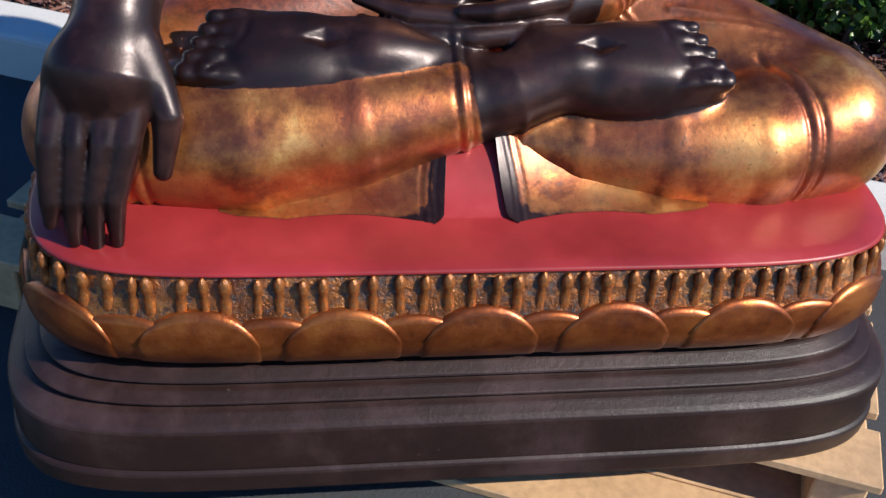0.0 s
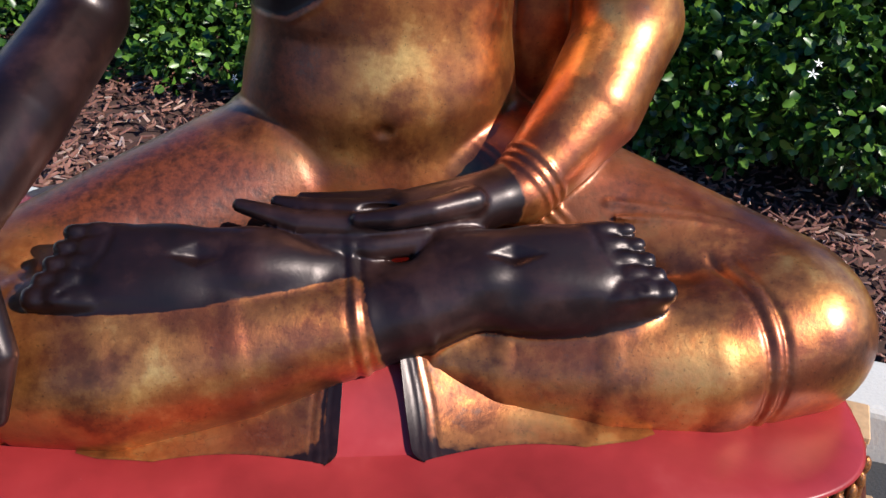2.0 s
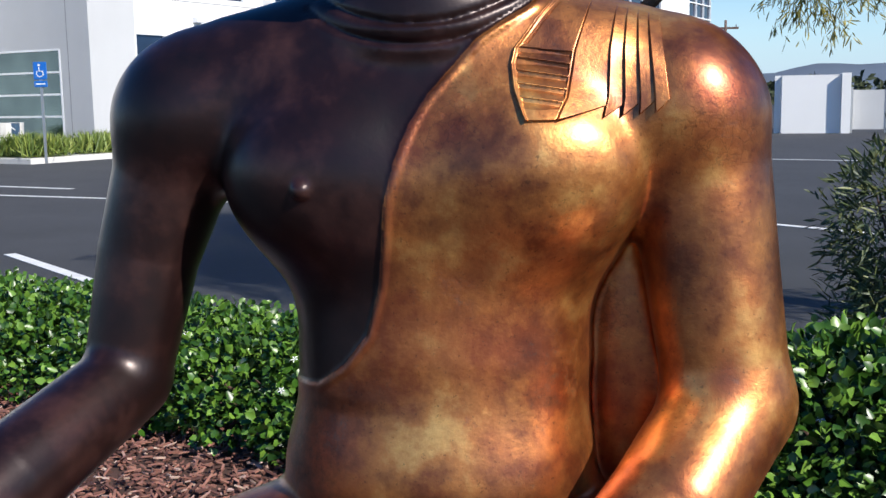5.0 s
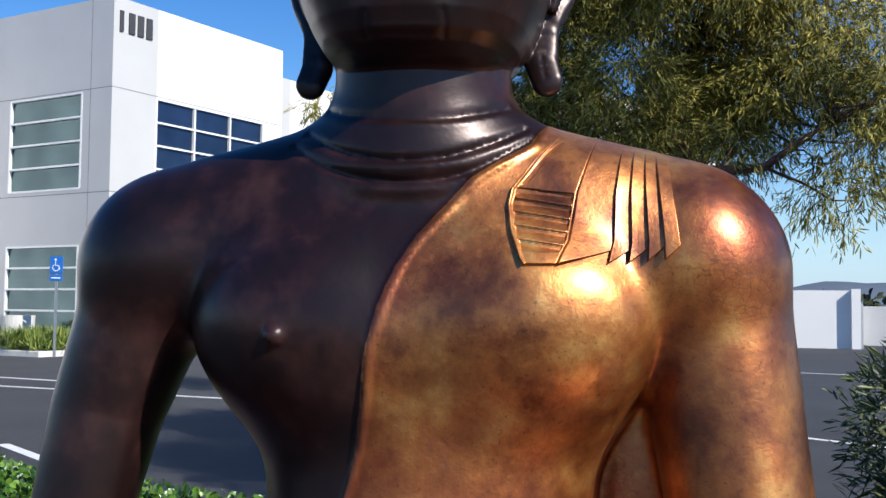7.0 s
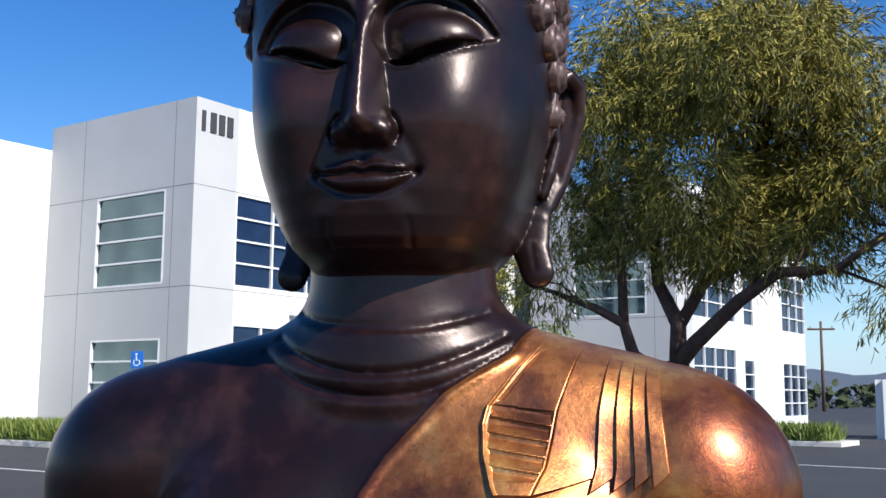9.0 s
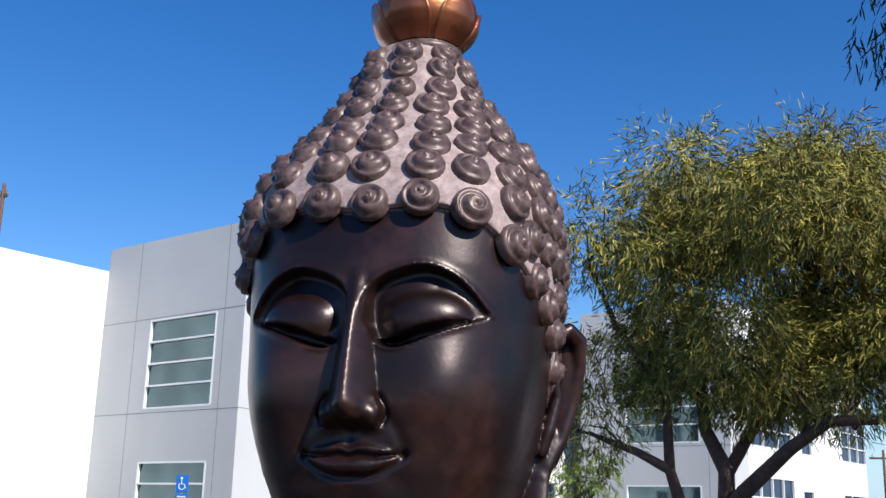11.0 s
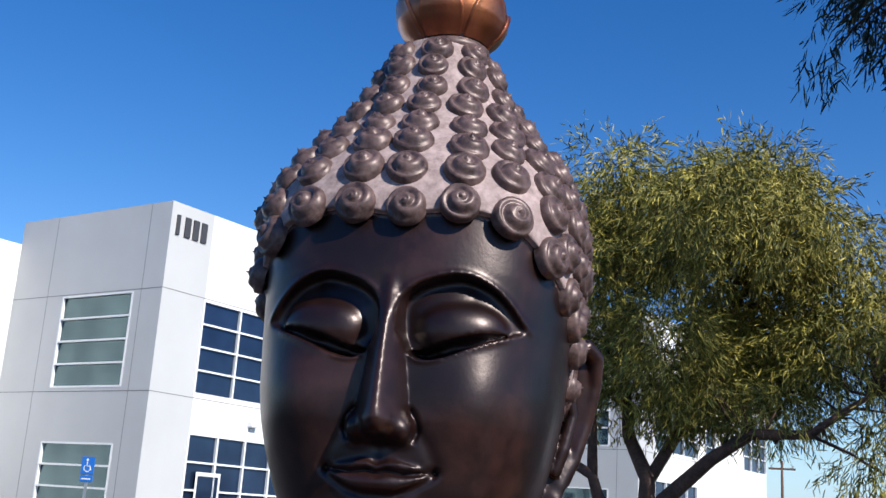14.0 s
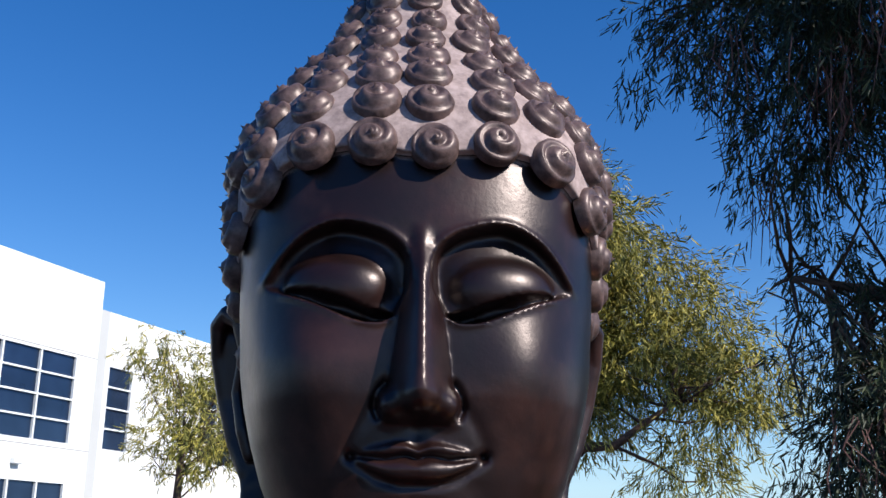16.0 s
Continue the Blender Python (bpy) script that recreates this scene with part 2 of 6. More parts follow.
# ---------------------------------------------------------------- carving: a solid as a distance field, then a skin of quads
class Clay:
    """A block of space in which round forms are melted together. paint: 1 where the gilded robe lies, 0 for dark skin."""

    def __init__(self, low, high, step):
        self.low, self.step = np.array(low, float), step
        self.count = np.ceil((np.array(high) - self.low) / step).astype(int) + 1
        self.axes = [self.low[k] + step * np.arange(self.count[k]) for k in range(3)]
        self.d = np.full(self.count, 1.0, np.float32)
        self.m = np.zeros(self.count, np.float32)

    def window(self, low, high):
        a = np.clip(np.floor((np.array(low) - self.low) / self.step).astype(int), 0, self.count)
        b = np.clip(np.ceil((np.array(high) - self.low) / self.step).astype(int) + 1, 0, self.count)
        if (b <= a).any():
            return None
        s = tuple(slice(a[k], b[k]) for k in range(3))
        g = np.meshgrid(*[self.axes[k][s[k]].astype(np.float32) for k in range(3)], indexing="ij")
        return s, g

    def blend(self, s, d, k, paint, cut=False):
        a, m = self.d[s], self.m[s]
        if cut:
            h = np.clip(0.5 - 0.5 * (a + d) / k, 0, 1)
            self.d[s] = a * (1 - h) - d * h + k * h * (1 - h)
            return
        h = np.clip(0.5 + 0.5 * (d - a) / k, 0, 1)
        self.d[s] = d * (1 - h) + a * h - k * h * (1 - h)
        if paint is not None:
            self.m[s] = paint * (1 - h) + m * h

    def ball(self, c, r, k=0.02, paint=0.0, turn=None, cut=False, power=2.0):
        """An ellipsoid (boxier with a higher power) at c with half sizes r, turned by Euler degrees."""
        c, r = np.array(c, float), np.array(r, float)
        reach = (r.max() if turn else r) + 2 * k + 3 * self.step
        w = self.window(c - reach, c + reach)
        if not w:
            return
        s, g = w
        p = [g[i] - np.float32(c[i]) for i in range(3)]
        if turn:
            inv = np.array(Euler([radians(a) for a in turn]).to_matrix().transposed(), np.float32)
            p = [inv[i, 0] * p[0] + inv[i, 1] * p[1] + inv[i, 2] * p[2] for i in range(3)]
        q = [np.abs(p[i] / r[i]) for i in range(3)]
        k0 = (q[0] ** power + q[1] ** power + q[2] ** power) ** (1 / power)
        k1 = np.sqrt(sum((p[i] / r[i] ** 2) ** 2 for i in range(3))) + 1e-6
        d = k0 * (k0 - 1) / k1
        self.blend(s, np.clip(d, -1, 1).astype(np.float32), k, paint, cut)

    def limb(self, points, radii, k=0.02, paint=0.0, cut=False, squash=None):
        """A run of round cones through points. squash: (axis, factor) flattens it about its first point."""
        pts = np.array(points, float)
        reach = max(radii) * (squash[1] if squash and squash[1] > 1 else 1) + 2 * k + 3 * self.step
        w = self.window(pts.min(0) - reach, pts.max(0) + reach)
        if not w:
            return
        s, g = w
        best = None
        for i in range(len(pts) - 1):
            a, b, ra, rb = pts[i], pts[i + 1], radii[i], radii[i + 1]
            v = b - a
            n2 = float(v @ v) + 1e-9
            t = np.clip(((g[0] - a[0]) * v[0] + (g[1] - a[1]) * v[1] + (g[2] - a[2]) * v[2]) / n2, 0, 1)
            e = [g[j] - (a[j] + t * v[j]) for j in range(3)]
            if squash:
                e[squash[0]] = e[squash[0]] / squash[1]
            d = np.sqrt(e[0] ** 2 + e[1] ** 2 + e[2] ** 2) - (ra + t * (rb - ra))
            best = d if best is None else np.minimum(best, d)
        self.blend(s, best.astype(np.float32), k, paint, cut)

    def lathe(self, cx, cy, profile, k=0.02, paint=0.0, tilt=0.0):
        """A turned form about an upright axis; profile: (z, radius) from below upwards."""
        zs, rs = np.array([q[0] for q in profile]), np.array([q[1] for q in profile])
        reach = rs.max() + 2 * k + 3 * self.step
        w = self.window((cx - reach, cy - reach, zs[0] - 3 * k), (cx + reach, cy + reach, zs[-1] + 3 * k))
        s, g = w
        rho = np.hypot(g[0] - cx, g[1] - cy)
        z = g[2] - tilt * (g[1] - cy)
        d = (rho - np.interp(z, zs, rs)) * 0.75
        d = np.maximum(d, np.maximum(g[2] - zs[-1], zs[0] - g[2]))
        self.blend(s, d.astype(np.float32), k, paint)

    def ring(self, c, axis, radius, thick, k=0.006, paint=0.0, cut=False, stretch=1.0, arc=(0, 360)):
        """A hoop round an axis; stretch: its second half width over its first."""
        axis = Vector(axis).normalized()
        a = Vector((0, 0, 1)).cross(axis)
        a = a.normalized() if a.length > 0.05 else Vector((1, 0, 0))
        b = axis.cross(a)
        pts = [Vector(c) + a * radius * math.cos(t) + b * radius * stretch * math.sin(t)
               for t in np.radians(np.linspace(arc[0], arc[1], 33))]
        self.limb([tuple(q) for q in pts], [thick] * len(pts), k, paint, cut)

    def front(self, x, z):
        """The y of the skin met first from the front, at points (x, z)."""
        x, z = np.atleast_1d(np.asarray(x, float)), np.atleast_1d(np.asarray(z, float))
        i = np.clip((x - self.low[0]) / self.step, 0, self.count[0] - 2)
        j = np.clip((z - self.low[2]) / self.step, 0, self.count[2] - 2)
        i0, j0 = i.astype(int), j.astype(int)
        u, v = (i - i0)[:, None], (j - j0)[:, None]
        col = (self.d[i0, :, j0] * (1 - u) * (1 - v) + self.d[i0 + 1, :, j0] * u * (1 - v)
               + self.d[i0, :, j0 + 1] * (1 - u) * v + self.d[i0 + 1, :, j0 + 1] * u * v)
        hit = np.argmax(col < 0, axis=1)
        hit = np.maximum(hit, 1)
        r = np.arange(len(x))
        a, b = col[r, hit - 1], col[r, hit]
        return self.axes[1][hit - 1] + self.step * np.clip(a / np.where(a - b == 0, 1, a - b), 0, 1)

    def press(self, depth, x, z, back=0.16):
        """Sinks the front of the skin (raises it where negative) by depth(X, Z) metres, over the spans x and z."""
        s, g = self.window((x[0], self.low[1], z[0]), (x[1], back, z[1]))
        X, Z = g[0][:, 0, :], g[2][:, 0, :]
        fade = np.clip((back - g[1][:1, :, :1]) / 0.03, 0, 1)
        self.d[s] += (depth(X, Z).astype(np.float32))[:, None, :] * fade

    def band(self, c, axis, reach, height):
        """Swells (or, where negative, sinks) the skin by height(t), t the distance along axis from c, within a box."""
        s, g = self.window([c[i] - reach[i] for i in range(3)], [c[i] + reach[i] for i in range(3)])
        a = Vector(axis).normalized()
        t = (g[0] - c[0]) * a[0] + (g[1] - c[1]) * a[1] + (g[2] - c[2]) * a[2]
        fade = np.ones(t.shape, np.float32)
        for i in range(3):
            fade = fade * np.clip((reach[i] - np.abs(g[i] - c[i])) / 0.02, 0, 1)
        self.d[s] -= (height(t) * fade).astype(np.float32)

    def skin(self):
        """Verts, quads and paint of the surface (naive surface nets)."""
        d, n = self.d, self.count
        inside = d < 0
        corner = [(i, j, k) for i in (0, 1) for j in (0, 1) for k in (0, 1)]
        cut = lambda c: tuple(slice(c[a], n[a] - 1 + c[a]) for a in range(3))
        total = sum(inside[cut(c)].astype(np.int8) for c in corner)
        cell = np.argwhere((total > 0) & (total < 8))
        number = np.full(n - 1, -1, np.int64)
        number[tuple(cell.T)] = np.arange(len(cell))
        val = {c: d[tuple((cell + c).T)] for c in corner}
        acc, hits = np.zeros((len(cell), 3)), np.zeros(len(cell))
        for c in corner:
            for a in range(3):
                if c[a] == 0:
                    e = tuple(1 if q == a else c[q] for q in range(3))
                    u, v = val[c], val[e]
                    ok = (u < 0) != (v < 0)
                    t = np.where(ok, u / np.where(ok, u - v, 1), 0)
                    p = np.tile(np.array(c, float), (len(cell), 1))
                    p[:, a] = t
                    acc[ok] += p[ok]
                    hits += ok
        verts = self.low + self.step * (cell + acc / hits[:, None])
        paint = np.mean([self.m[tuple((cell + c).T)] for c in corner], axis=0)
        faces = []
        for a in range(3):
            b, c = (a + 1) % 3, (a + 2) % 3
            lo, hi = [slice(None)] * 3, [slice(None)] * 3
            lo[a], hi[a] = slice(0, n[a] - 1), slice(1, n[a])
            s0, s1 = inside[tuple(lo)], inside[tuple(hi)]
            e = np.argwhere(s0 != s1)
            e = e[(e[:, b] > 0) & (e[:, c] > 0) & (e[:, b] < n[b] - 1) & (e[:, c] < n[c] - 1)]
            out = s0[tuple(e.T)]
            eb, ec = np.eye(3, dtype=int)[b], np.eye(3, dtype=int)[c]
            q = np.stack([number[tuple((e - o).T)] for o in (0 * eb, eb, eb + ec, ec)], axis=1)
            q[~out] = q[~out][:, ::-1]
            faces.append(q[(q >= 0).all(1)])
        return verts, np.concatenate(faces), paint



def from_line(X, Z, line):
    """Distance in the plane from points to a run of straight pieces, and how far along it (0 to 1) they lie."""
    best, along = np.full(X.shape, 9.0), np.zeros(X.shape)
    for i, ((ax, az), (bx, bz)) in enumerate(zip(line[:-1], line[1:])):
        vx, vz = bx - ax, bz - az
        t = np.clip(((X - ax) * vx + (Z - az) * vz) / (vx * vx + vz * vz), 0, 1)
        d = np.hypot(X - ax - t * vx, Z - az - t * vz)
        near = d < best
        best, along = np.where(near, d, best), np.where(near, (i + t) / (len(line) - 1), along)
    return best, along


def inside_of(X, Z, loop):
    """Signed distance to a closed line: above nought within it."""
    d, _ = from_line(X, Z, loop + loop[:1])
    odd = np.zeros(X.shape, bool)
    for (ax, az), (bx, bz) in zip(loop, loop[1:] + loop[:1]):
        cross = (az > Z) != (bz > Z)
        odd ^= cross & (X < (bx - ax) * (Z - az) / ((bz - az) if bz != az else 1e-9) + ax)
    return np.where(odd, d, -d)


def rounded(points, n=6):
    """Points along a smooth curve through the given ones."""
    p = np.array([points[0]] + list(points) + [points[-1]], float)
    out = []
    for i in range(len(p) - 3):
        for t in np.linspace(0, 1, n, endpoint=False):
            a, b, c, d = p[i:i + 4]
            out.append(tuple(0.5 * (2 * b + (c - a) * t + (2 * a - 5 * b + 4 * c - d) * t * t + (3 * b - a - 3 * c + d) * t ** 3)))
    return out + [tuple(p[-1])]
# ---------------------------------------------------------------- the seated statue, modelled in clay and skinned as one mesh
body = Clay((-0.79, -0.46, 0.49), (0.81, 0.44, 1.63), 0.0041)
G = 1.0
# hips, belly, chest
body.ball((0.02, 0.19, 0.72), (0.30, 0.20, 0.17), 0.05, G)
body.ball((0.015, 0.172, 0.87), (0.215, 0.172, 0.15), 0.04, G)
body.ball((0.02, 0.195, 1.02), (0.203, 0.168, 0.20), 0.06, G)
body.ball((0.02, 0.195, 1.24), (0.262, 0.172, 0.20), 0.07, G)
body.ball((-0.12, 0.112, 1.275), (0.130, 0.105, 0.105), 0.08, G)
body.ball((0.16, 0.115, 1.285), (0.130, 0.100, 0.105), 0.08, G)
body.limb([(-0.30, 0.185, 1.365), (0.0, 0.175, 1.385), (0.31, 0.185, 1.365)], [0.10, 0.11, 0.10], 0.04, G)
body.limb([(-0.24, 0.185, 1.405), (0.01, 0.18, 1.47), (0.25, 0.185, 1.405)], [0.072, 0.085, 0.072], 0.05, G)
body.ball((0.011, -0.006, 0.853), (0.012, 0.012, 0.009), 0.012, G, cut=True)
# robe panel behind the arm
body.ball((0.285, 0.225, 1.00), (0.075, 0.035, 0.26), 0.012, G)
# arm in the robe
body.ball((0.338, 0.18, 1.345), (0.102, 0.112, 0.106), 0.035, G)
body.limb([(0.350, 0.18, 1.33), (0.375, 0.165, 1.15), (0.397, 0.15, 0.985)], [0.093, 0.085, 0.080], 0.025, G)
body.limb([(0.402, 0.15, 0.970), (0.33, 0.045, 0.880), (0.212, -0.055, 0.785)], [0.080, 0.078, 0.050], 0.025, G)
# thighs, shins, knees
body.limb([(-0.15, 0.13, 0.70), (-0.36, 0.03, 0.655), (-0.565, -0.11, 0.612)], [0.155, 0.135, 0.120], 0.012, G)
body.limb([(0.18, 0.13, 0.70), (0.39, 0.03, 0.655), (0.605, -0.12, 0.608)], [0.155, 0.135, 0.126], 0.012, G)
body.limb([(-0.575, -0.178, 0.603), (-0.36, -0.215, 0.604), (-0.20, -0.213, 0.631), (-0.045, -0.205, 0.660)], [0.124, 0.119, 0.101, 0.076], 0.02, G)
body.limb([(0.608, -0.170, 0.606), (0.47, -0.200, 0.580), (0.33, -0.200, 0.580), (0.18, -0.200, 0.586), (0.055, -0.190, 0.604)], [0.130, 0.122, 0.108, 0.078, 0.050], 0.02, G)
# crossed ankle and the two upturned feet
body.limb([(-0.045, -0.205, 0.660), (0.05, -0.205, 0.685), (0.14, -0.195, 0.712)], [0.069, 0.064, 0.054], 0.015, 0.0)
body.limb([(-0.07, -0.115, 0.705), (-0.18, -0.140, 0.722)], [0.032, 0.045], 0.02, 0.0)


def foot(cx, cy, cz, s):
    """A foot turned sole up: s is the way its toes point along x."""
    up, wide = Vector((0, -0.53, 0.85)), Vector((0, 0.85, 0.53))
    c = Vector((cx, cy, cz))
    at = lambda x, w, n: tuple(c + Vector((s * x, 0, 0)) + wide * w + up * n)
    body.ball(at(-0.045, 0.004, 0.0), (0.125, 0.050, 0.040), 0.02, 0.0, turn=(32, 0, -s * 3), power=3.2)
    body.ball(at(0.030, 0.0, 0.0), (0.085, 0.060, 0.041), 0.010, 0.0, turn=(32, 0, -s * 3), power=3.6)
    for i in range(5):
        w = 0.046 - 0.0235 * i
        tip = 0.132 + 0.0110 * i
        r = (0.0112, 0.0116, 0.0120, 0.0126, 0.0165)[i]
        body.ball(at(tip - 0.050, w, 0.012), (0.048, r * 1.15, 0.024), 0.003, 0.0, turn=(32, 0, 0), power=3.0)
        body.ball(at(tip - 0.046, w, 0.028), (0.017, r * 0.98, 0.0105), 0.0025, 0.0, turn=(32, 0, 0), power=2.8)
        body.ball(at(tip - 0.014, w - 0.001, 0.022), (0.0165, r, 0.0150), 0.0025, 0.0, turn=(32, 0, 0), power=2.4)
    body.limb([at(0.066, 0.058, 0.041), at(0.076, 0.010, 0.044), at(0.104, -0.032, 0.043), at(0.128, -0.050, 0.038)], [0.0040, 0.0048, 0.0048, 0.003], 0.004, 0.0, cut=True)
    # a lozenge cut into the sole
    s_, g = body.window(at(-0.045, 0, 0.03) - np.array((0.07, 0.06, 0.05)), at(-0.045, 0, 0.03) + np.array((0.07, 0.06, 0.05)))
    q = [g[i] - at(-0.042, 0.002, 0.0)[i] for i in range(3)]
    w, n = q[1] * wide[1] + q[2] * wide[2], q[1] * up[1] + q[2] * up[2]
    body.d[s_] += (0.011 * np.clip(1.0 - np.abs(q[0]) / 0.044 - np.abs(w) / 0.0185, 0, 1) * np.clip((n - 0.005) / 0.015, 0, 1)).astype(np.float32)


foot(0.222, -0.190, 0.733, 1)
body.ball((0.26, -0.215, 0.690), (0.13, 0.045, 0.036), 0.02, 0.0, power=2.6)
foot(-0.283, -0.188, 0.739, -1)
body.limb([(-0.17, -0.182, 0.738), (-0.10, -0.178, 0.727), (-0.02, -0.165, 0.712)], [0.046, 0.042, 0.036], 0.02, 0.0)
body.ball((-0.30, -0.215, 0.695), (0.13, 0.045, 0.040), 0.02, 0.0, power=2.6)
# hand resting in the lap, palm up
body.limb([(0.20, -0.058, 0.787), (0.13, -0.095, 0.783), (0.04, -0.118, 0.780)], [0.044, 0.047, 0.040], 0.02, 0.0, squash=(2, 0.9))
for a, b, c, d in (((0.06, -0.152, 0.760), (-0.01, -0.162, 0.756), (-0.08, -0.160, 0.757), (-0.155, -0.143, 0.770)), ((0.05, -0.138, 0.780), (-0.03, -0.146, 0.779), (-0.11, -0.144, 0.785), (-0.190, -0.126, 0.803)),
                   ((0.03, -0.118, 0.789), (-0.03, -0.122, 0.788), (-0.08, -0.120, 0.790), (-0.140, -0.107, 0.797)), ((0.02, -0.098, 0.790), (-0.02, -0.100, 0.789), (-0.06, -0.099, 0.789), (-0.105, -0.090, 0.793))):
    body.limb([a, b, c, d], [0.0210, 0.0195, 0.0178, 0.0100], 0.0035, 0.0)
body.limb([(0.13, -0.128, 0.808), (0.07, -0.152, 0.806), (0.02, -0.160, 0.800), (-0.030, -0.157, 0.796)], [0.021, 0.0175, 0.0150, 0.0105], 0.005, 0.0)
body.ball((0.000, -0.140, 0.800), (0.03, 0.014, 0.008), 0.005, 0.0, cut=True)
# bare arm reaching over the knee
body.ball((-0.325, 0.175, 1.345), (0.108, 0.110, 0.106), 0.035, 0.0)
body.limb([(-0.335, 0.17, 1.33), (-0.388, 0.15, 1.16), (-0.415, 0.125, 1.005)], [0.086, 0.070, 0.060], 0.025, 0.0)
body.limb([(-0.415, 0.115, 0.985), (-0.48, -0.08, 0.908), (-0.528, -0.27, 0.838)], [0.060, 0.066, 0.048], 0.015, 0.0)
body.limb([(-0.526, -0.262, 0.845), (-0.540, -0.318, 0.765)], [0.050, 0.072], 0.03, 0.0, squash=(1, 0.72))
body.ball((-0.575, -0.318, 0.755), (0.050, 0.040, 0.075), 0.03, 0.0)
for (x0, x1, tz) in ((-0.617, -0.630, 0.575), (-0.582, -0.601, 0.543), (-0.547, -0.573, 0.512), (-0.514, -0.543, 0.540)):
    body.limb([(x0 + 0.014, -0.325, 0.765), (x0 - 0.003, -0.366, 0.69), (x1 + 0.004, -0.390, 0.61), (x1, -0.392, tz)], [0.023, 0.0195, 0.0160, 0.010], 0.005, 0.0)
body.limb([(-0.490, -0.300, 0.80), (-0.462, -0.345, 0.72), (-0.474, -0.362, 0.640)], [0.025, 0.022, 0.014], 0.012, 0.0)
# neck, with soft rolls
body.lathe(0.01, 0.175, [(1.36, 0.005), (1.41, 0.060), (1.44, 0.100), (1.470, 0.1150), (1.476, 0.1140), (1.500, 0.1145), (1.524, 0.1125), (1.528, 0.1095), (1.58, 0.1085), (1.66, 0.110)], 0.045, 0.0, tilt=0.16)
for line, deep in (([(-0.095, 1.526), (-0.06, 1.513), (-0.02, 1.507), (0.016, 1.505), (0.057, 1.506), (0.09, 1.513), (0.118, 1.525)], 0.0034),
                   ([(-0.120, 1.497), (-0.085, 1.478), (-0.044, 1.464), (0.0, 1.457), (0.058, 1.461), (0.110, 1.480), (0.142, 1.499)], 0.0042),
                   ([(-0.135, 1.481), (-0.105, 1.462), (-0.071, 1.447), (-0.028, 1.436), (0.023, 1.433), (0.070, 1.440), (0.116, 1.460), (0.155, 1.486)], 0.0042)):
    arc_line = rounded(line)
    body.press(lambda X, Z: deep * np.exp(-(from_line(X, Z, arc_line)[0] / 0.0042) ** 2) - 0.22 * deep * np.exp(-((from_line(X, Z, [(x, z - 0.007) for x, z in arc_line])[0]) / 0.0045) ** 2), (-0.17, 0.19), (1.41, 1.55), 0.19)
# bands: wrist, shin ends and knees
hump = lambda t, w: np.exp(-(t / w) ** 2)
pair_line = lambda t: 0.0012 * hump(t, 0.008) - 0.0040 * (hump(t - 0.012, 0.005) + hump(t + 0.012, 0.005))
body.band((0.222, -0.040, 0.795), (0.75, 0.55, 0.45), (0.075, 0.085, 0.085), lambda t: np.where(np.abs(t) < 0.022, 0.0032 * np.cos(t / 0.0147 * math.pi) ** 2, 0))
body.band((-0.026, -0.205, 0.666), (1, -0.05, 0.16), (0.045, 0.12, 0.11), lambda t: 0.0020 * hump(t, 0.005) - 0.0024 * (hump(t - 0.010, 0.004) + hump(t + 0.010, 0.004)))
body.band((0.068, -0.20, 0.600), (1, 0.05, 0.03), (0.035, 0.10, 0.08), lambda t: 0.003 * hump(t, 0.006))
body.band((0.512, -0.23, 0.588), (1, 0.36, -0.10), (0.09, 0.16, 0.14), pair_line)
body.band((-0.500, -0.25, 0.600), (1, -0.40, 0.10), (0.09, 0.14, 0.13), pair_line)
# folds raked over the thigh, and a belt line
for fold in ([(0.345, -0.050, 0.764), (0.366, -0.053, 0.765), (0.447, -0.072, 0.760), (0.528, -0.095, 0.750), (0.590, -0.118, 0.730)],
             [(0.355, -0.071, 0.751), (0.380, -0.075, 0.752), (0.447, -0.088, 0.754), (0.500, -0.100, 0.749), (0.557, -0.114, 0.740)]):
    body.limb([(x, y, z - 0.003) for x, y, z in rounded(fold)], [0.0030] * len(rounded(fold)), 0.009, G)
nx, nz = -0.118, 1.259
body.ball((nx, float(body.front(nx, nz)[0]) - 0.001, nz), (0.011, 0.008, 0.011), 0.006, 0.0)

verts, quads, gilt = body.skin()
# hem of the robe over the chest: bare, dark skin on one side of this line
HEM = [(0.22, 1.60), (0.150, 1.480), (0.116, 1.457), (0.088, 1.436), (0.059, 1.403), (0.031, 1.371), (0.012, 1.338), (-0.003, 1.297), (-0.016, 1.250), (-0.031, 1.140),
       (-0.049, 1.075), (-0.083, 1.033), (-0.126, 1.002), (-0.24, 0.985)]


def hem_side(x, z):
    """Signed distance to the hem in the plane of the chest: above nought on the robe's side."""
    best = np.full(x.shape, 9.0)
    sign = np.ones(x.shape)
    for (ax, az), (bx, bz) in zip(HEM[:-1], HEM[1:]):
        vx, vz = bx - ax, bz - az
        t = np.clip(((x - ax) * vx + (z - az) * vz) / (vx * vx + vz * vz), 0, 1)
        d = np.hypot(x - ax - t * vx, z - az - t * vz)
        side = np.where((x - ax) * vz - (z - az) * vx > 0, -1.0, 1.0)
        near = d < best
        best, sign = np.where(near, d, best), np.where(near, side, sign)
    return best * sign


bare = hem_side(verts[:, 0], verts[:, 2])
chest = (verts[:, 2] > 0.97) & (verts[:, 0] > -0.36) & ((gilt > 0.3) | ((verts[:, 2] > 1.38) & (verts[:, 2] < 1.53)))
gilt = np.where(chest, np.clip(0.5 + bare / 0.03, 0, 1), gilt)
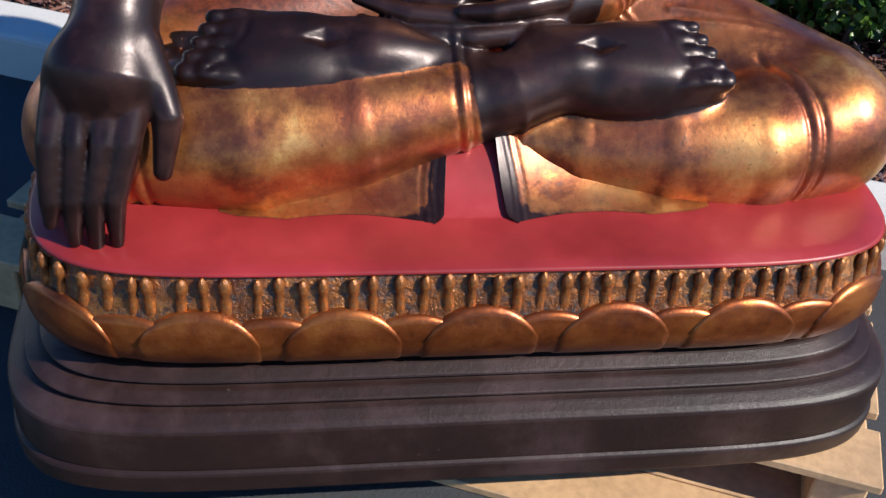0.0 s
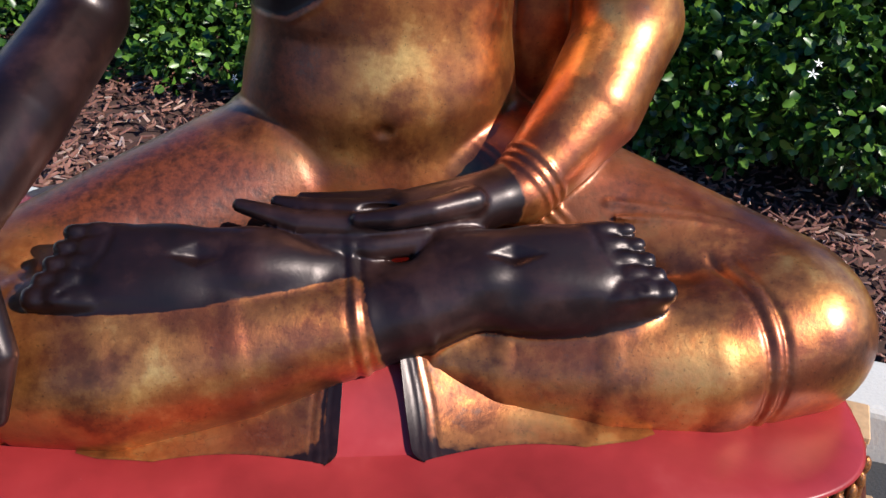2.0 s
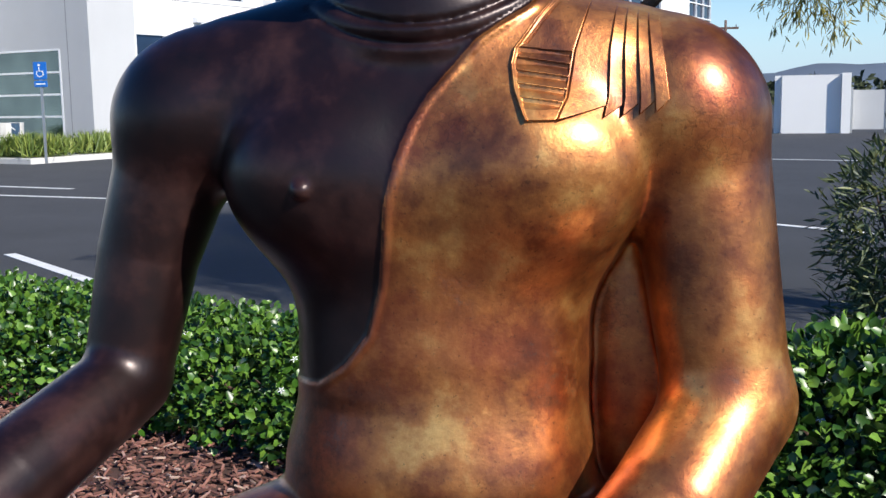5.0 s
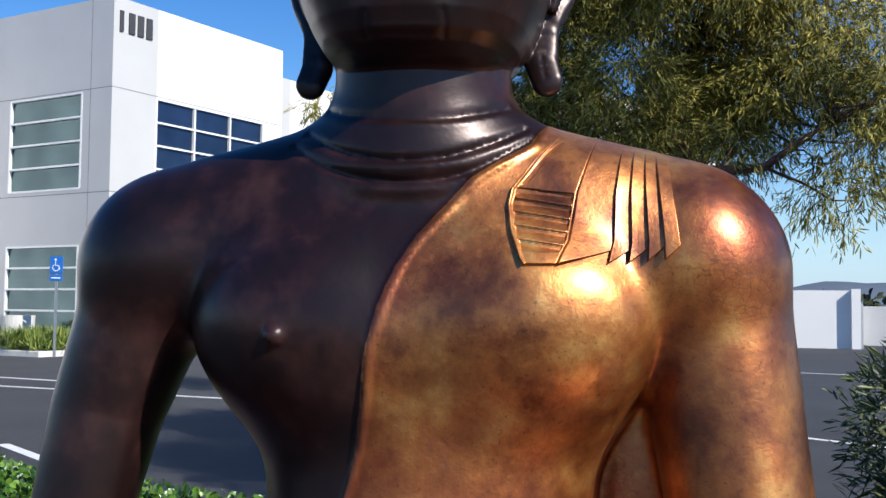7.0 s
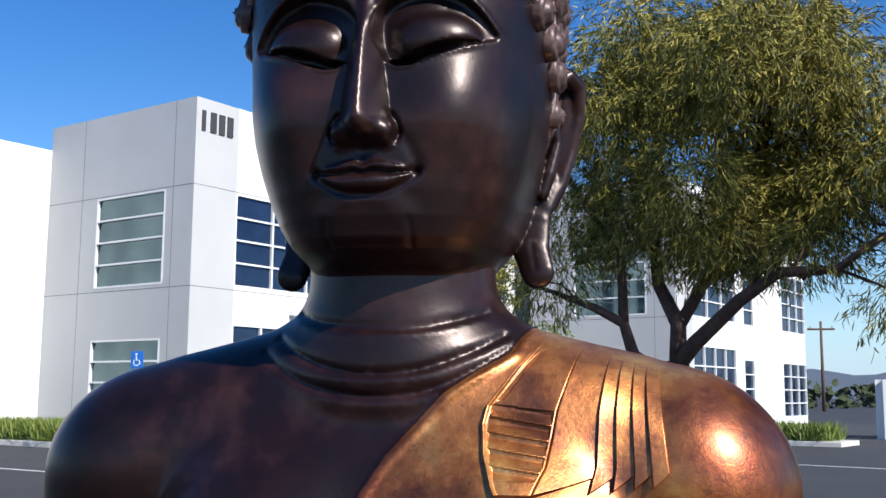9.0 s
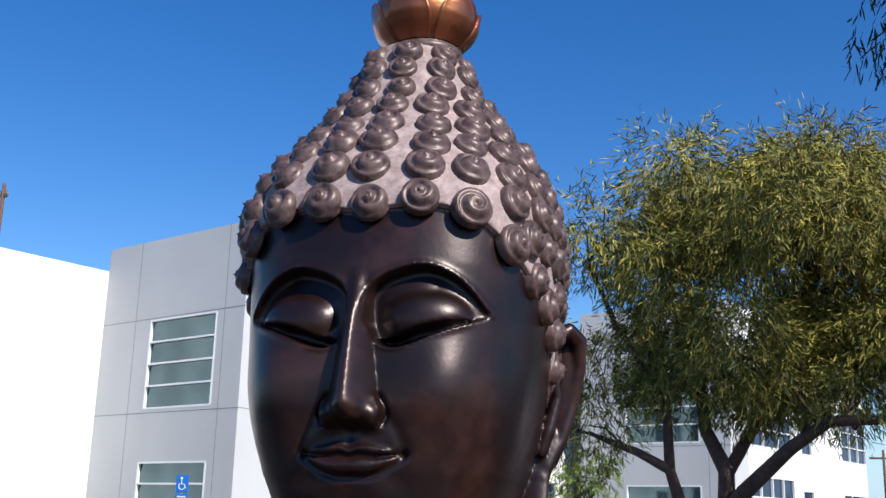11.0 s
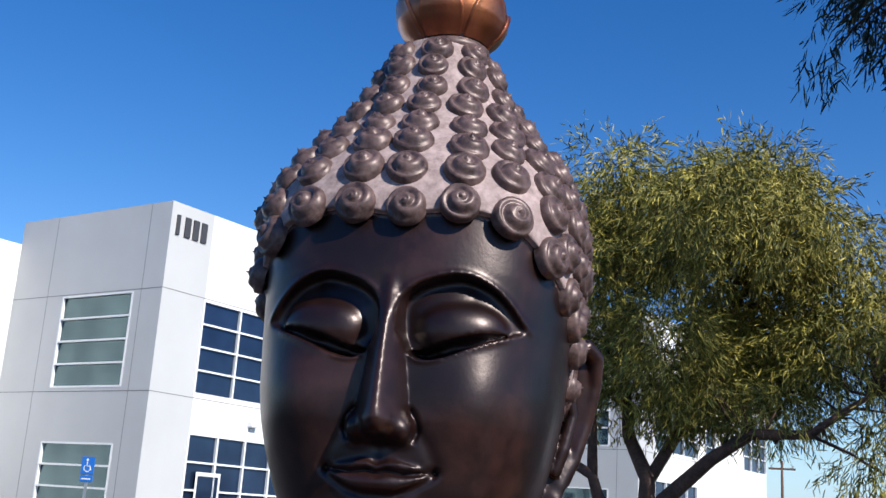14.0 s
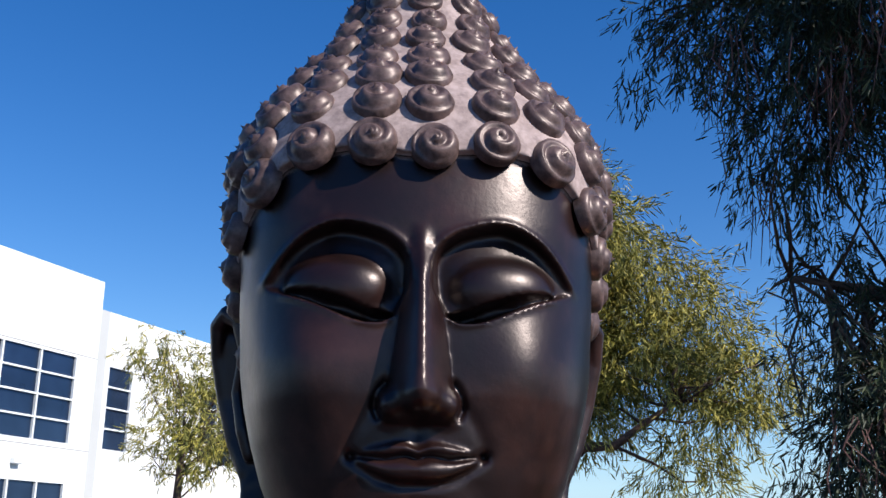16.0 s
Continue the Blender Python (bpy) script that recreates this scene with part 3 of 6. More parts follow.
# the robe lies a little proud of the skin, with a welt along its hem
lift = np.where(chest, 0.004 * np.clip(bare / 0.004 + 0.5, 0, 1) * np.clip((0.09 - bare) / 0.07, 0, 1) * np.clip((verts[:, 2] - 0.97) / 0.02, 0, 1) + 0.003 * np.exp(-((bare - 0.006) / 0.004) ** 2), 0)
verts[:, 1] -= lift
# three tones: 0 dark lacquer, 1 gilt; hair ground is kept apart
ST_V, ST_F, ST_G, ST_H = [verts], [quads], [gilt], [np.zeros(len(verts))]


def join(v, f, gold, hair):
    start = sum(len(a) for a in ST_V)
    ST_V.append(np.asarray(v, float))
    ST_F.append(np.asarray(f, int) + start)
    ST_G.append(np.broadcast_to(np.asarray(gold, float), (len(v),)))
    ST_H.append(np.broadcast_to(np.asarray(hair, float), (len(v),)))


def sheet_faces(nu, nv):
    i, j = np.meshgrid(np.arange(nu - 1), np.arange(nv - 1), indexing="ij")
    a = (i * nv + j).ravel()
    return np.stack([a, a + nv, a + nv + 1, a + 1], axis=1)


# folded end of the shawl on the shoulder: a panel with cross folds, then six pleats that fan out below
nu, nv = 300, 170
u, v = np.meshgrid(np.linspace(0, 1, nu), np.linspace(0, 1, nv), indexing="ij")
SPLIT = 0.34
inner = np.clip(u / SPLIT, 0, 1)
fan = np.clip((u - SPLIT) / (1 - SPLIT), 0, 1)
# bottom: a wide first pleat, then narrower ones, each low where it starts and rising to its end
ends = np.array([0.0, 0.40, 0.56, 0.71, 0.85, 1.0])
which = np.clip(np.searchsorted(ends, fan, side="right") - 1, 0, 4)
frac = np.clip((fan - ends[which]) / (ends[which + 1] - ends[which]), 0, 1)
low_z = 1.3375 + 0.009 * fan ** 2 + 0.0145 * frac * (u > SPLIT)
top_z = 1.499 - 0.012 * inner - 0.022 * fan
pz = top_z * (1 - v) + low_z * v
left_x = np.interp(pz, [1.337, 1.345, 1.377, 1.407, 1.425, 1.443, 1.467, 1.499], [0.154, 0.149, 0.135, 0.129, 0.132, 0.145, 0.161, 0.187])
mid_x = np.interp(pz, [1.337, 1.352, 1.365, 1.421, 1.487], [0.186, 0.192, 0.198, 0.205, 0.224])
right_x = np.interp(pz, [1.345, 1.468], [0.321, 0.305])
px = np.where(u < SPLIT, left_x + (mid_x - left_x) * inner, mid_x + (right_x - mid_x) * fan)
py = body.front(px.ravel(), pz.ravel()).reshape(px.shape)
height = np.where(u < SPLIT, 0.0048, 0.0030 + 0.0050 * (1 - frac) * np.clip(frac / 0.06, 0, 1))
sunk = (inner > 0.10) & (inner < 0.97) & (pz > 1.352) & (pz < 1.427 - 0.008 * inner)
turns_ = (1.428 - pz - 0.16 * (px - 0.15)) / 0.0155
height = np.where(sunk, 0.0005 + 0.0058 * np.abs((turns_ % 1.0) - 0.35) / 0.65, height)
seam = np.exp(-((px - left_x - 0.011) / 0.0018) ** 2) * (pz > 1.43)
height = height - 0.003 * seam + 0.0035 * np.exp(-((inner - 0.04) / 0.035) ** 2) * (u < SPLIT)
rim = np.clip(np.minimum(np.minimum(u, 1 - u) * nu / 2, (1 - v) * nv / 2), 0, 1)
py = py - height * rim * np.clip(v * 8 + 0.2, 0, 1) + 0.004 * (1 - rim)
join(np.stack([px, py, pz], -1).reshape(-1, 3), sheet_faces(nu, nv)[:, ::-1], 1.0, 0)

# the two tongues of the robe's hem, spread on the seat
for side, cx in ((-1, -0.010), (1, -0.016)):
    nu, nv = 110, 30
    u, v = np.meshgrid(np.concatenate([[0.0, 0.0006, 0.0012], np.linspace(0.004, 1, nu - 3)]), np.linspace(0, 1, nv), indexing="ij")
    tx, ty, tz = 0.040 + 0.34 * u, -0.235 - 0.02 * u, 0.640 - 0.10 * u ** 0.9
    bx = 0.054 + 0.34 * u
    by = -0.356 + 0.030 * np.sin(np.pi * np.clip(u * 1.1, 0, 1)) + 0.14 * np.clip(u - 0.7, 0, 1)
    x, y = tx * (1 - v) + bx * v, ty * (1 - v) + by * v
    z = tz * (1 - v) + 0.5372 * v - 0.014 * np.sin(np.pi * v) * (1 - u)
    dent = sum(a * np.exp(-((u - c - 0.022 * np.sin(np.pi * v)) / 0.008) ** 2) for c, a in ((0.022, 0.0011), (0.050, 0.0014), (0.090, 0.0014)))
    swell = 0.0006 * np.exp(-((u - 0.065) / 0.02) ** 2)
    y, z = y + (dent - swell) * 0.8, z - (dent - swell) * 0.5
    x = x + 0.016 * np.clip((v - 0.86) / 0.14, 0, 1) ** 2 * np.exp(-u / 0.03)
    back = u < 0.0003
    y = np.where(back, y + 0.11, y)
    P = np.stack([cx + side * x, y, z], -1).reshape(-1, 3)
    fc = sheet_faces(nu, nv)
    # inner end painted darker against the sun's glint; low edge and folds darker too
    tongue_gilt = 0.70 - 0.20 * np.clip((v - 0.75) / 0.25, 0, 1) - 0.42 * np.exp(-u / 0.09) - 60.0 * dent
    join(P, fc if side > 0 else fc[:, ::-1], tongue_gilt.ravel(), 0)

# ---- the head, modelled about its own axis (front towards -y) and then turned a little aside
head = Clay((-0.235, -0.262, 1.535), (0.235, 0.205, 2.215), 0.0024)
TURN = radians(4.0)
HEAD_C = np.array((0.010, 0.190, 0.0))
HEAD_R = np.array([[math.cos(TURN), -math.sin(TURN), 0], [math.sin(TURN), math.cos(TURN), 0], [0, 0, 1]])
seat_head = lambda v: np.asarray(v) @ HEAD_R.T + HEAD_C
JAW_Z = [1.560, 1.572, 1.585, 1.597, 1.617, 1.643, 1.676, 1.709, 1.742, 1.80, 1.86, 1.95]
JAW_S = [0.38, 0.52, 0.62, 0.685, 0.755, 0.82, 0.878, 0.922, 0.957, 0.985, 1.0, 1.0]
JAW_F = [0.100, 0.145, 0.170, 0.183, 0.191, 0.196, 0.200, 0.203, 0.203, 0.203, 0.202, 0.192]
CROWN = [(1.86, 0.180), (1.94, 0.180), (1.975, 0.172), (2.00, 0.162), (2.03, 0.145), (2.06, 0.121), (2.09, 0.099), (2.12, 0.082), (2.15, 0.068), (2.185, 0.050)]
CZ, CR = [q[0] for q in CROWN], [q[1] for q in CROWN]


def oblong(x, y, a, front, back, p):
    """A rounded oblong's measure: 1 on its rim."""
    b = np.where(y < 0, front, back)
    return (np.abs(x / a) ** p + np.abs(y / b) ** p) ** (1 / p)


s_, g_ = head.window((-1, -1, 0), (1, 1, 3))
zz = g_[2]
base = oblong(g_[0], g_[1], 0.173 * np.interp(zz, JAW_Z, JAW_S), np.interp(zz, JAW_Z, JAW_F), 0.172 * np.interp(zz, JAW_Z, JAW_S), 2.8) - 1
steep = np.sqrt(sum(q ** 2 for q in np.gradient(base, head.step)))
base = np.maximum(base / np.maximum(steep, 2.0), np.maximum(zz - 1.935, 1.566 - zz))
head.d[s_] = np.clip(base, -1, 1).astype(np.float32)
NECK_AT = (np.array((0.01, 0.175, 0)) - HEAD_C) @ HEAD_R
head.lathe(NECK_AT[0], NECK_AT[1], [(1.545, 0.1065), (1.66, 0.1065)], 0.010, 0.0)
step_up = lambda d, w: np.clip(d / w + 0.5, 0, 1) ** 2 * (3 - 2 * np.clip(d / w + 0.5, 0, 1))
dot = lambda d, w: np.exp(-(d / w) ** 2)
flip = lambda line, s: [(s * x, z) for x, z in line]
# fullness of cheeks and forehead, chin pad with a crease at each side
for s in (-1, 1):
    head.press(lambda X, Z: -0.012 * dot(np.hypot((X - s * 0.094) / 1.0, (Z - 1.728) / 1.15), 0.046), (-0.18, 0.18), (1.60, 1.85), -0.06)
head.press(lambda X, Z: -0.004 * dot(np.hypot(X / 1.5, Z - 1.875), 0.04), (-0.16, 0.16), (1.80, 1.95), -0.06)
head.press(lambda X, Z: -0.0040 * step_up(1 - np.hypot(X / 0.049, (Z - 1.608) / 0.036), 0.7), (-0.1, 0.1), (1.56, 1.66), -0.05)
for s in (-1, 1):
    crease = flip([(0.044, 1.612), (0.0455, 1.600), (0.043, 1.588)], s)
    head.press(lambda X, Z: 0.0016 * dot(from_line(X, Z, crease)[0], 0.0030), (-0.08, 0.08), (1.56, 1.65), -0.05)
# sockets: sharp under the brow, each with a full lowered lid and a slit
BROW = [(0.0105, 1.796), (0.0095, 1.812), (0.0125, 1.829), (0.0240, 1.8415), (0.0416, 1.850), (0.0700, 1.8558), (0.0965, 1.848), (0.1175, 1.831), (0.1360, 1.8070)]
SOCKET = [(0.128, 1.801), (0.113, 1.796), (0.086, 1.785), (0.058, 1.774), (0.034, 1.769), (0.020, 1.778)]
UPPER = [(0.0225, 1.7775), (0.043, 1.7805), (0.063, 1.7880), (0.0885, 1.7955), (0.117, 1.8000)]
LOWER = [(0.117, 1.7985), (0.084, 1.7850), (0.0575, 1.7735), (0.036, 1.7700), (0.0225, 1.7755)]
for s in (-1, 1):
    brow, socket = rounded(flip(BROW, s)), rounded(flip(SOCKET, s))
    upper, lower = rounded(flip(UPPER, s)), rounded(flip(LOWER, s))
    span, tall = ((0.0, 0.17) if s > 0 else (-0.17, 0.0)), (1.74, 1.89)
    def hollow(X, Z):
        d = inside_of(X, Z, brow + socket)
        near_top = np.clip(1 - from_line(X, Z, brow)[0] / 0.045, 0, 1)
        return (0.005 + 0.015 * near_top) * step_up(d - 0.0015, 0.0055) * np.clip((0.142 - np.abs(X)) / 0.060, 0.10, 1)
    head.press(hollow, span, tall, -0.05)
    head.press(lambda X, Z: -0.0030 * dot(from_line(X, Z, brow)[0] - 0.001, 0.0042) * np.clip((Z - 1.80) / 0.015, 0, 1), (-0.17, 0.17), tall, -0.05)
    head.ball((s * 0.069, -0.166, 1.8005), (0.049, 0.0345, 0.0330), 0.003, 0.0, turn=(0, 0, s * 15.0), power=2.15)
    head.press(lambda X, Z: 0.020 * step_up(inside_of(X, Z, upper + lower) + 0.0005, 0.0035) * np.clip(1.15 - (np.abs(X) - 0.03) / 0.10, 0.25, 1), span, tall, -0.05)
    head.press(lambda X, Z: -0.0016 * dot(from_line(X, Z, [(x, z - 0.003) for x, z in lower])[0], 0.0028), span, tall, -0.05)
# nose: a sharp ridge that widens down to the tip, small wings with a carved edge
NZ = [1.684, 1.690, 1.696, 1.702, 1.708, 1.716, 1.74, 1.78, 1.812, 1.835, 1.855]
NH = [0.0, 0.010, 0.026, 0.0365, 0.0400, 0.0400, 0.0350, 0.0265, 0.0165, 0.0060, 0.0]
NW = [0.030, 0.031, 0.031, 0.031, 0.030, 0.028, 0.0245, 0.019, 0.0140, 0.0110, 0.010]
def nose(X, Z):
    u = np.abs(X - 0.001) / np.interp(Z, NZ, NW)
    return -np.interp(Z, NZ, NH) * np.clip((1.0 - np.sqrt(u * u + 0.055)) / 0.765, 0, 1) ** 0.9
head.press(nose, (-0.05, 0.05), (1.68, 1.87), -0.05)
head.ball((0.001, -0.226, 1.7045), (0.0125, 0.0135, 0.0105), 0.010, 0.0)
for s in (-1, 1):
    head.ball((s * 0.0225, -0.203, 1.7000), (0.0125, 0.019, 0.0125), 0.010, 0.0)
    wing = rounded(flip([(0.0265, 1.7195), (0.0335, 1.7110), (0.0362, 1.7000), (0.0325, 1.6900)], s))
    head.press(lambda X, Z: 0.0045 * dot(from_line(X, Z, wing)[0], 0.0026), (-0.06, 0.06), (1.67, 1.74), -0.05)
    fold = rounded(flip([(0.036, 1.700), (0.046, 1.686), (0.054, 1.670)], s))
    head.press(lambda X, Z: 0.0016 * dot(from_line(X, Z, fold)[0], 0.006), (-0.08, 0.08), (1.65, 1.73), -0.05)
# mouth: full, sharply edged lips, pressed corners
side = lambda half: flip(half[::-1], -1) + half[1:]
top_lip = rounded(side([(0.0, 1.6665), (0.0115, 1.6705), (0.0270, 1.6690), (0.0535, 1.6620)]))
mid_lip = rounded(side([(0.0, 1.6575), (0.0100, 1.6600), (0.0270, 1.6580), (0.0535, 1.6610)]))
low_lip = rounded(side([(0.0, 1.6400), (0.0190, 1.6410), (0.0420, 1.6510), (0.0535, 1.6600)]))[::-1]
span_x, span_z = (-0.09, 0.09), (1.60, 1.70)
head.press(lambda X, Z: -0.0040 * dot(np.hypot(X / 1.7, Z - 1.656), 0.028), span_x, span_z, -0.05)
head.press(lambda X, Z: -0.0058 * step_up(inside_of(X, Z, top_lip + low_lip) - 0.0010, 0.0045) * (0.40 + 0.60 * np.clip(1 - X ** 2 / 0.0029, 0, 1)), span_x, span_z, -0.05)
head.press(lambda X, Z: -0.0046 * dot(Z - 1.6490, 0.0060) * dot(X, 0.032), span_x, span_z, -0.05)
head.press(lambda X, Z: 0.0075 * dot(from_line(X, Z, mid_lip)[0], 0.0026), span_x, span_z, -0.05)
head.press(lambda X, Z: 0.0030 * dot(from_line(X, Z, [(x, z - 0.003) for x, z in low_lip])[0], 0.0032), span_x, span_z, -0.05)
for s in (-1, 1):
    head.press(lambda X, Z: 0.0050 * dot(np.hypot(X - s * 0.0555, Z - 1.6615), 0.0042), span_x, span_z, -0.05)
head.press(lambda X, Z: 0.0034 * dot(X, 0.0055) * dot(Z - 1.679, 0.009), span_x, (1.65, 1.71), -0.05)
# ears: a curled rim, and a long flat lobe that hangs forward with a slit down its face
for s in (-1, 1):
    E = lambda x, y, z: (s * (x + (0.0 if s > 0 else 0.010)), y + 0.070, z)
    head.limb([E(0.166, -0.020, 1.790), E(0.174, -0.018, 1.818), E(0.189, -0.008, 1.829), E(0.200, 0.006, 1.818), E(0.199, 0.014, 1.785), E(0.190, 0.016, 1.740), E(0.176, 0.010, 1.695), E(0.160, 0.000, 1.665)],
              [0.0085, 0.0090, 0.0095, 0.0095, 0.0085, 0.0080, 0.0085, 0.0095], 0.004, 0.0)
    head.limb([E(0.176, 0.012, 1.800), E(0.172, 0.014, 1.740), E(0.158, 0.006, 1.675)], [0.024, 0.021, 0.016], 0.006, 0.0, squash=(1, 0.35))
    head.limb([E(0.170, -0.012, 1.775), E(0.174, -0.006, 1.745), E(0.164, -0.012, 1.705), E(0.156, -0.014, 1.680)], [0.0060, 0.0065, 0.0085, 0.0075], 0.003, 0.0)
    head.limb([E(0.160, 0.002, 1.700), E(0.146, -0.008, 1.645), E(0.143, -0.016, 1.605), E(0.150, -0.022, 1.583)], [0.013, 0.0185, 0.0215, 0.0205], 0.005, 0.0, squash=(1, 0.36))
    head.limb([E(0.150, -0.018, 1.655), E(0.143, -0.025, 1.615), E(0.148, -0.030, 1.588)], [0.0025, 0.0035, 0.0025], 0.002, 0.0, cut=True)


def hairline(x, y):
    """Height of the hair's edge round the head."""
    ang = np.degrees(np.arctan2(np.abs(x), -y))
    return np.interp(ang, [0, 18, 27, 35, 44, 51, 60, 81, 100, 120, 180], [1.917, 1.924, 1.921, 1.912, 1.892, 1.876, 1.857, 1.830, 1.80, 1.70, 1.66])


def cap_shape(z):
    """Half width, front, back and roundness of the hair's ground at height z."""
    a = np.where(z < 1.86, 0.177 * np.interp(z, JAW_Z, JAW_S), np.interp(z, CZ, CR))
    return a, a * np.interp(z, [1.91, 1.96, 2.04], [1.145, 1.12, 1.0]), a, np.interp(z, [1.92, 2.04], [2.8, 2.0])


cap = oblong(g_[0], g_[1], *cap_shape(zz)) - 1
steep = np.sqrt(sum(q ** 2 for q in np.gradient(cap, head.step)))
cap = cap / np.maximum(steep, 2.0)
cap = np.maximum(cap, np.maximum(zz - 2.185, hairline(g_[0], g_[1]) - zz))
head.blend(s_, np.clip(cap, -1, 1).astype(np.float32), 0.006, 1.0)
verts, quads, hair = head.skin()
join(seat_head(verts), quads, 0.0, hair)


# snail-shell curls: a round coil wound up to a knob
def curl_mesh(radius, turns=1.75, nr=13, na=20):
    pts = [(0.0, 0.0, radius * 0.88)]
    for i in range(1, nr + 1):
        f = i / nr
        for j in range(na):
            a = math.tau * j / na
            coil = abs(math.sin(math.pi * (f * turns - j / na))) ** 0.8
            h = radius * (0.56 * (1 - f ** 1.25) + 0.27 * coil * min(1.0, 2.5 * f) + (0.10 if f < 0.3 else 0.0))
            if i >= nr - 1:
                h = radius * (0.12 if i == nr - 1 else -0.30)
            r = radius * min(1.0, f * nr / (nr - 1))
            pts.append((r * math.cos(a), r * math.sin(a), h))
    faces = [(0, 1 + j, 1 + (j + 1) % na, 0) for j in range(na)]
    for i in range(nr - 1):
        for j in range(na):
            k = (j + 1) % na
            faces.append((1 + i * na + j, 1 + (i + 1) * na + j, 1 + (i + 1) * na + k, 1 + i * na + k))
    return np.array(pts), faces


dice = random.Random(4)


def on_cap(a, z):
    """The hair ground's place and outward way at the angle a from the front."""
    def place(a, z):
        sx, sy = math.sin(a), -math.cos(a)
        r = 1.0 / float(oblong(sx, sy, *cap_shape(z)))
        return np.array((r * sx, r * sy, z))
    p = place(a, z)
    n = np.cross(place(a + 0.02, z) - place(a - 0.02, z), place(a, z + 0.008) - place(a, z - 0.008))
    return p, n / np.linalg.norm(n)


def curl_at(a, z, size=0.0218):
    p, n = on_cap(a, z)
    normal = Vector(HEAD_R @ (n + np.array((0, 0, 0.18))))
    cv, cf = curl_mesh(size * dice.uniform(0.94, 1.07))
    m = np.array(Matrix.Translation(seat_head(p)) @ normal.normalized().to_track_quat("Z", "Y").to_matrix().to_4x4() @ Matrix.Rotation(dice.uniform(-0.7, 0.7) + 2.2, 4, "Z"))
    join(cv @ m[:3, :3].T + m[:3, 3], cf, 0.0, 0.25)


# one row follows the hairline, the others ring the head above it, nearly in columns
for k in range(-9, 10):
    a = 0.262 * k + 0.05
    z = 1.94
    for _ in range(6):
        p, n = on_cap(a, z)
        z = float(hairline(p[0], p[1])) + 0.006
    if z > 1.80:
        curl_at(a, z)
for ri, z in enumerate((1.70, 1.740, 1.780, 1.820, 1.860, 1.900, 1.936, 1.972, 2.005, 2.038, 2.071, 2.104, 2.137, 2.165)):
    rad = float(cap_shape(z)[0])
    count = max(8, round(math.tau * rad * 1.05 / 0.0495))
    for k in range(count):
        a = math.tau * (k + (0.5 if z < 1.96 and ri % 2 else 0.0)) / count + 0.05 + dice.uniform(-0.035, 0.035)
        a = (a + math.pi) % math.tau - math.pi
        p, n = on_cap(a, z)
        if z < hairline(p[0], p[1]) + (0.032 if p[1] < 0.05 else 0.006) or (z < 1.84 and p[1] < 0.035):
            continue
        curl_at(a, z + dice.uniform(-0.003, 0.003), 0.0212 if z < 2.1 else 0.0195)

# lotus-bud finial: a turned bud with a collar and sepals
FC = (0.020, 0.190)
BUD = [(2.172, 0.043), (2.178, 0.050), (2.186, 0.049), (2.190, 0.044), (2.196, 0.049), (2.207, 0.060), (2.220, 0.0670), (2.234, 0.0690), (2.250, 0.0665), (2.268, 0.058), (2.288, 0.043), (2.304, 0.029), (2.316, 0.014), (2.323, 0.006), (2.326, 0.001)]
na = 48
bv = [(FC[0] + r * math.sin(math.tau * j / na), FC[1] - r * math.cos(math.tau * j / na), z) for z, r in BUD for j in range(na)]
bf = [(i * na + j, i * na + (j + 1) % na, (i + 1) * na + (j + 1) % na, (i + 1) * na + j) for i in range(len(BUD) - 1) for j in range(na)]
join(bv, bf, [1.0 if z > 2.19 else 0.0 for z, r in BUD for j in range(na)], [0.45 if z > 2.19 else 0.25 for z, r in BUD for j in range(na)])
for q in range(6):
    a0 = math.tau * q / 6 - 0.02
    pu, pv = np.meshgrid(np.linspace(-1, 1, 25), np.linspace(0, 1, 17), indexing="ij")
    half = 0.50 * np.clip(1 - pv ** 2.4, 0, 1) ** 0.55 + 0.002
    ang = a0 + pu * half
    pz = 2.190 + 0.060 * pv
    lip = np.clip(np.abs(pu) ** 8 + pv ** 8, 0, 1)
    pr = np.interp(pz, [b[0] for b in BUD], [b[1] for b in BUD]) + 0.0015 + 0.0042 * lip + 0.0015 * (1 - pu ** 2)
    pr = np.where((np.abs(pu) > 0.99) | (pv > 0.99), pr - 0.007, pr)
    join(np.stack([FC[0] + pr * np.sin(ang), FC[1] - pr * np.cos(ang), pz], -1).reshape(-1, 3), sheet_faces(25, 17), 1.0, 0.45)

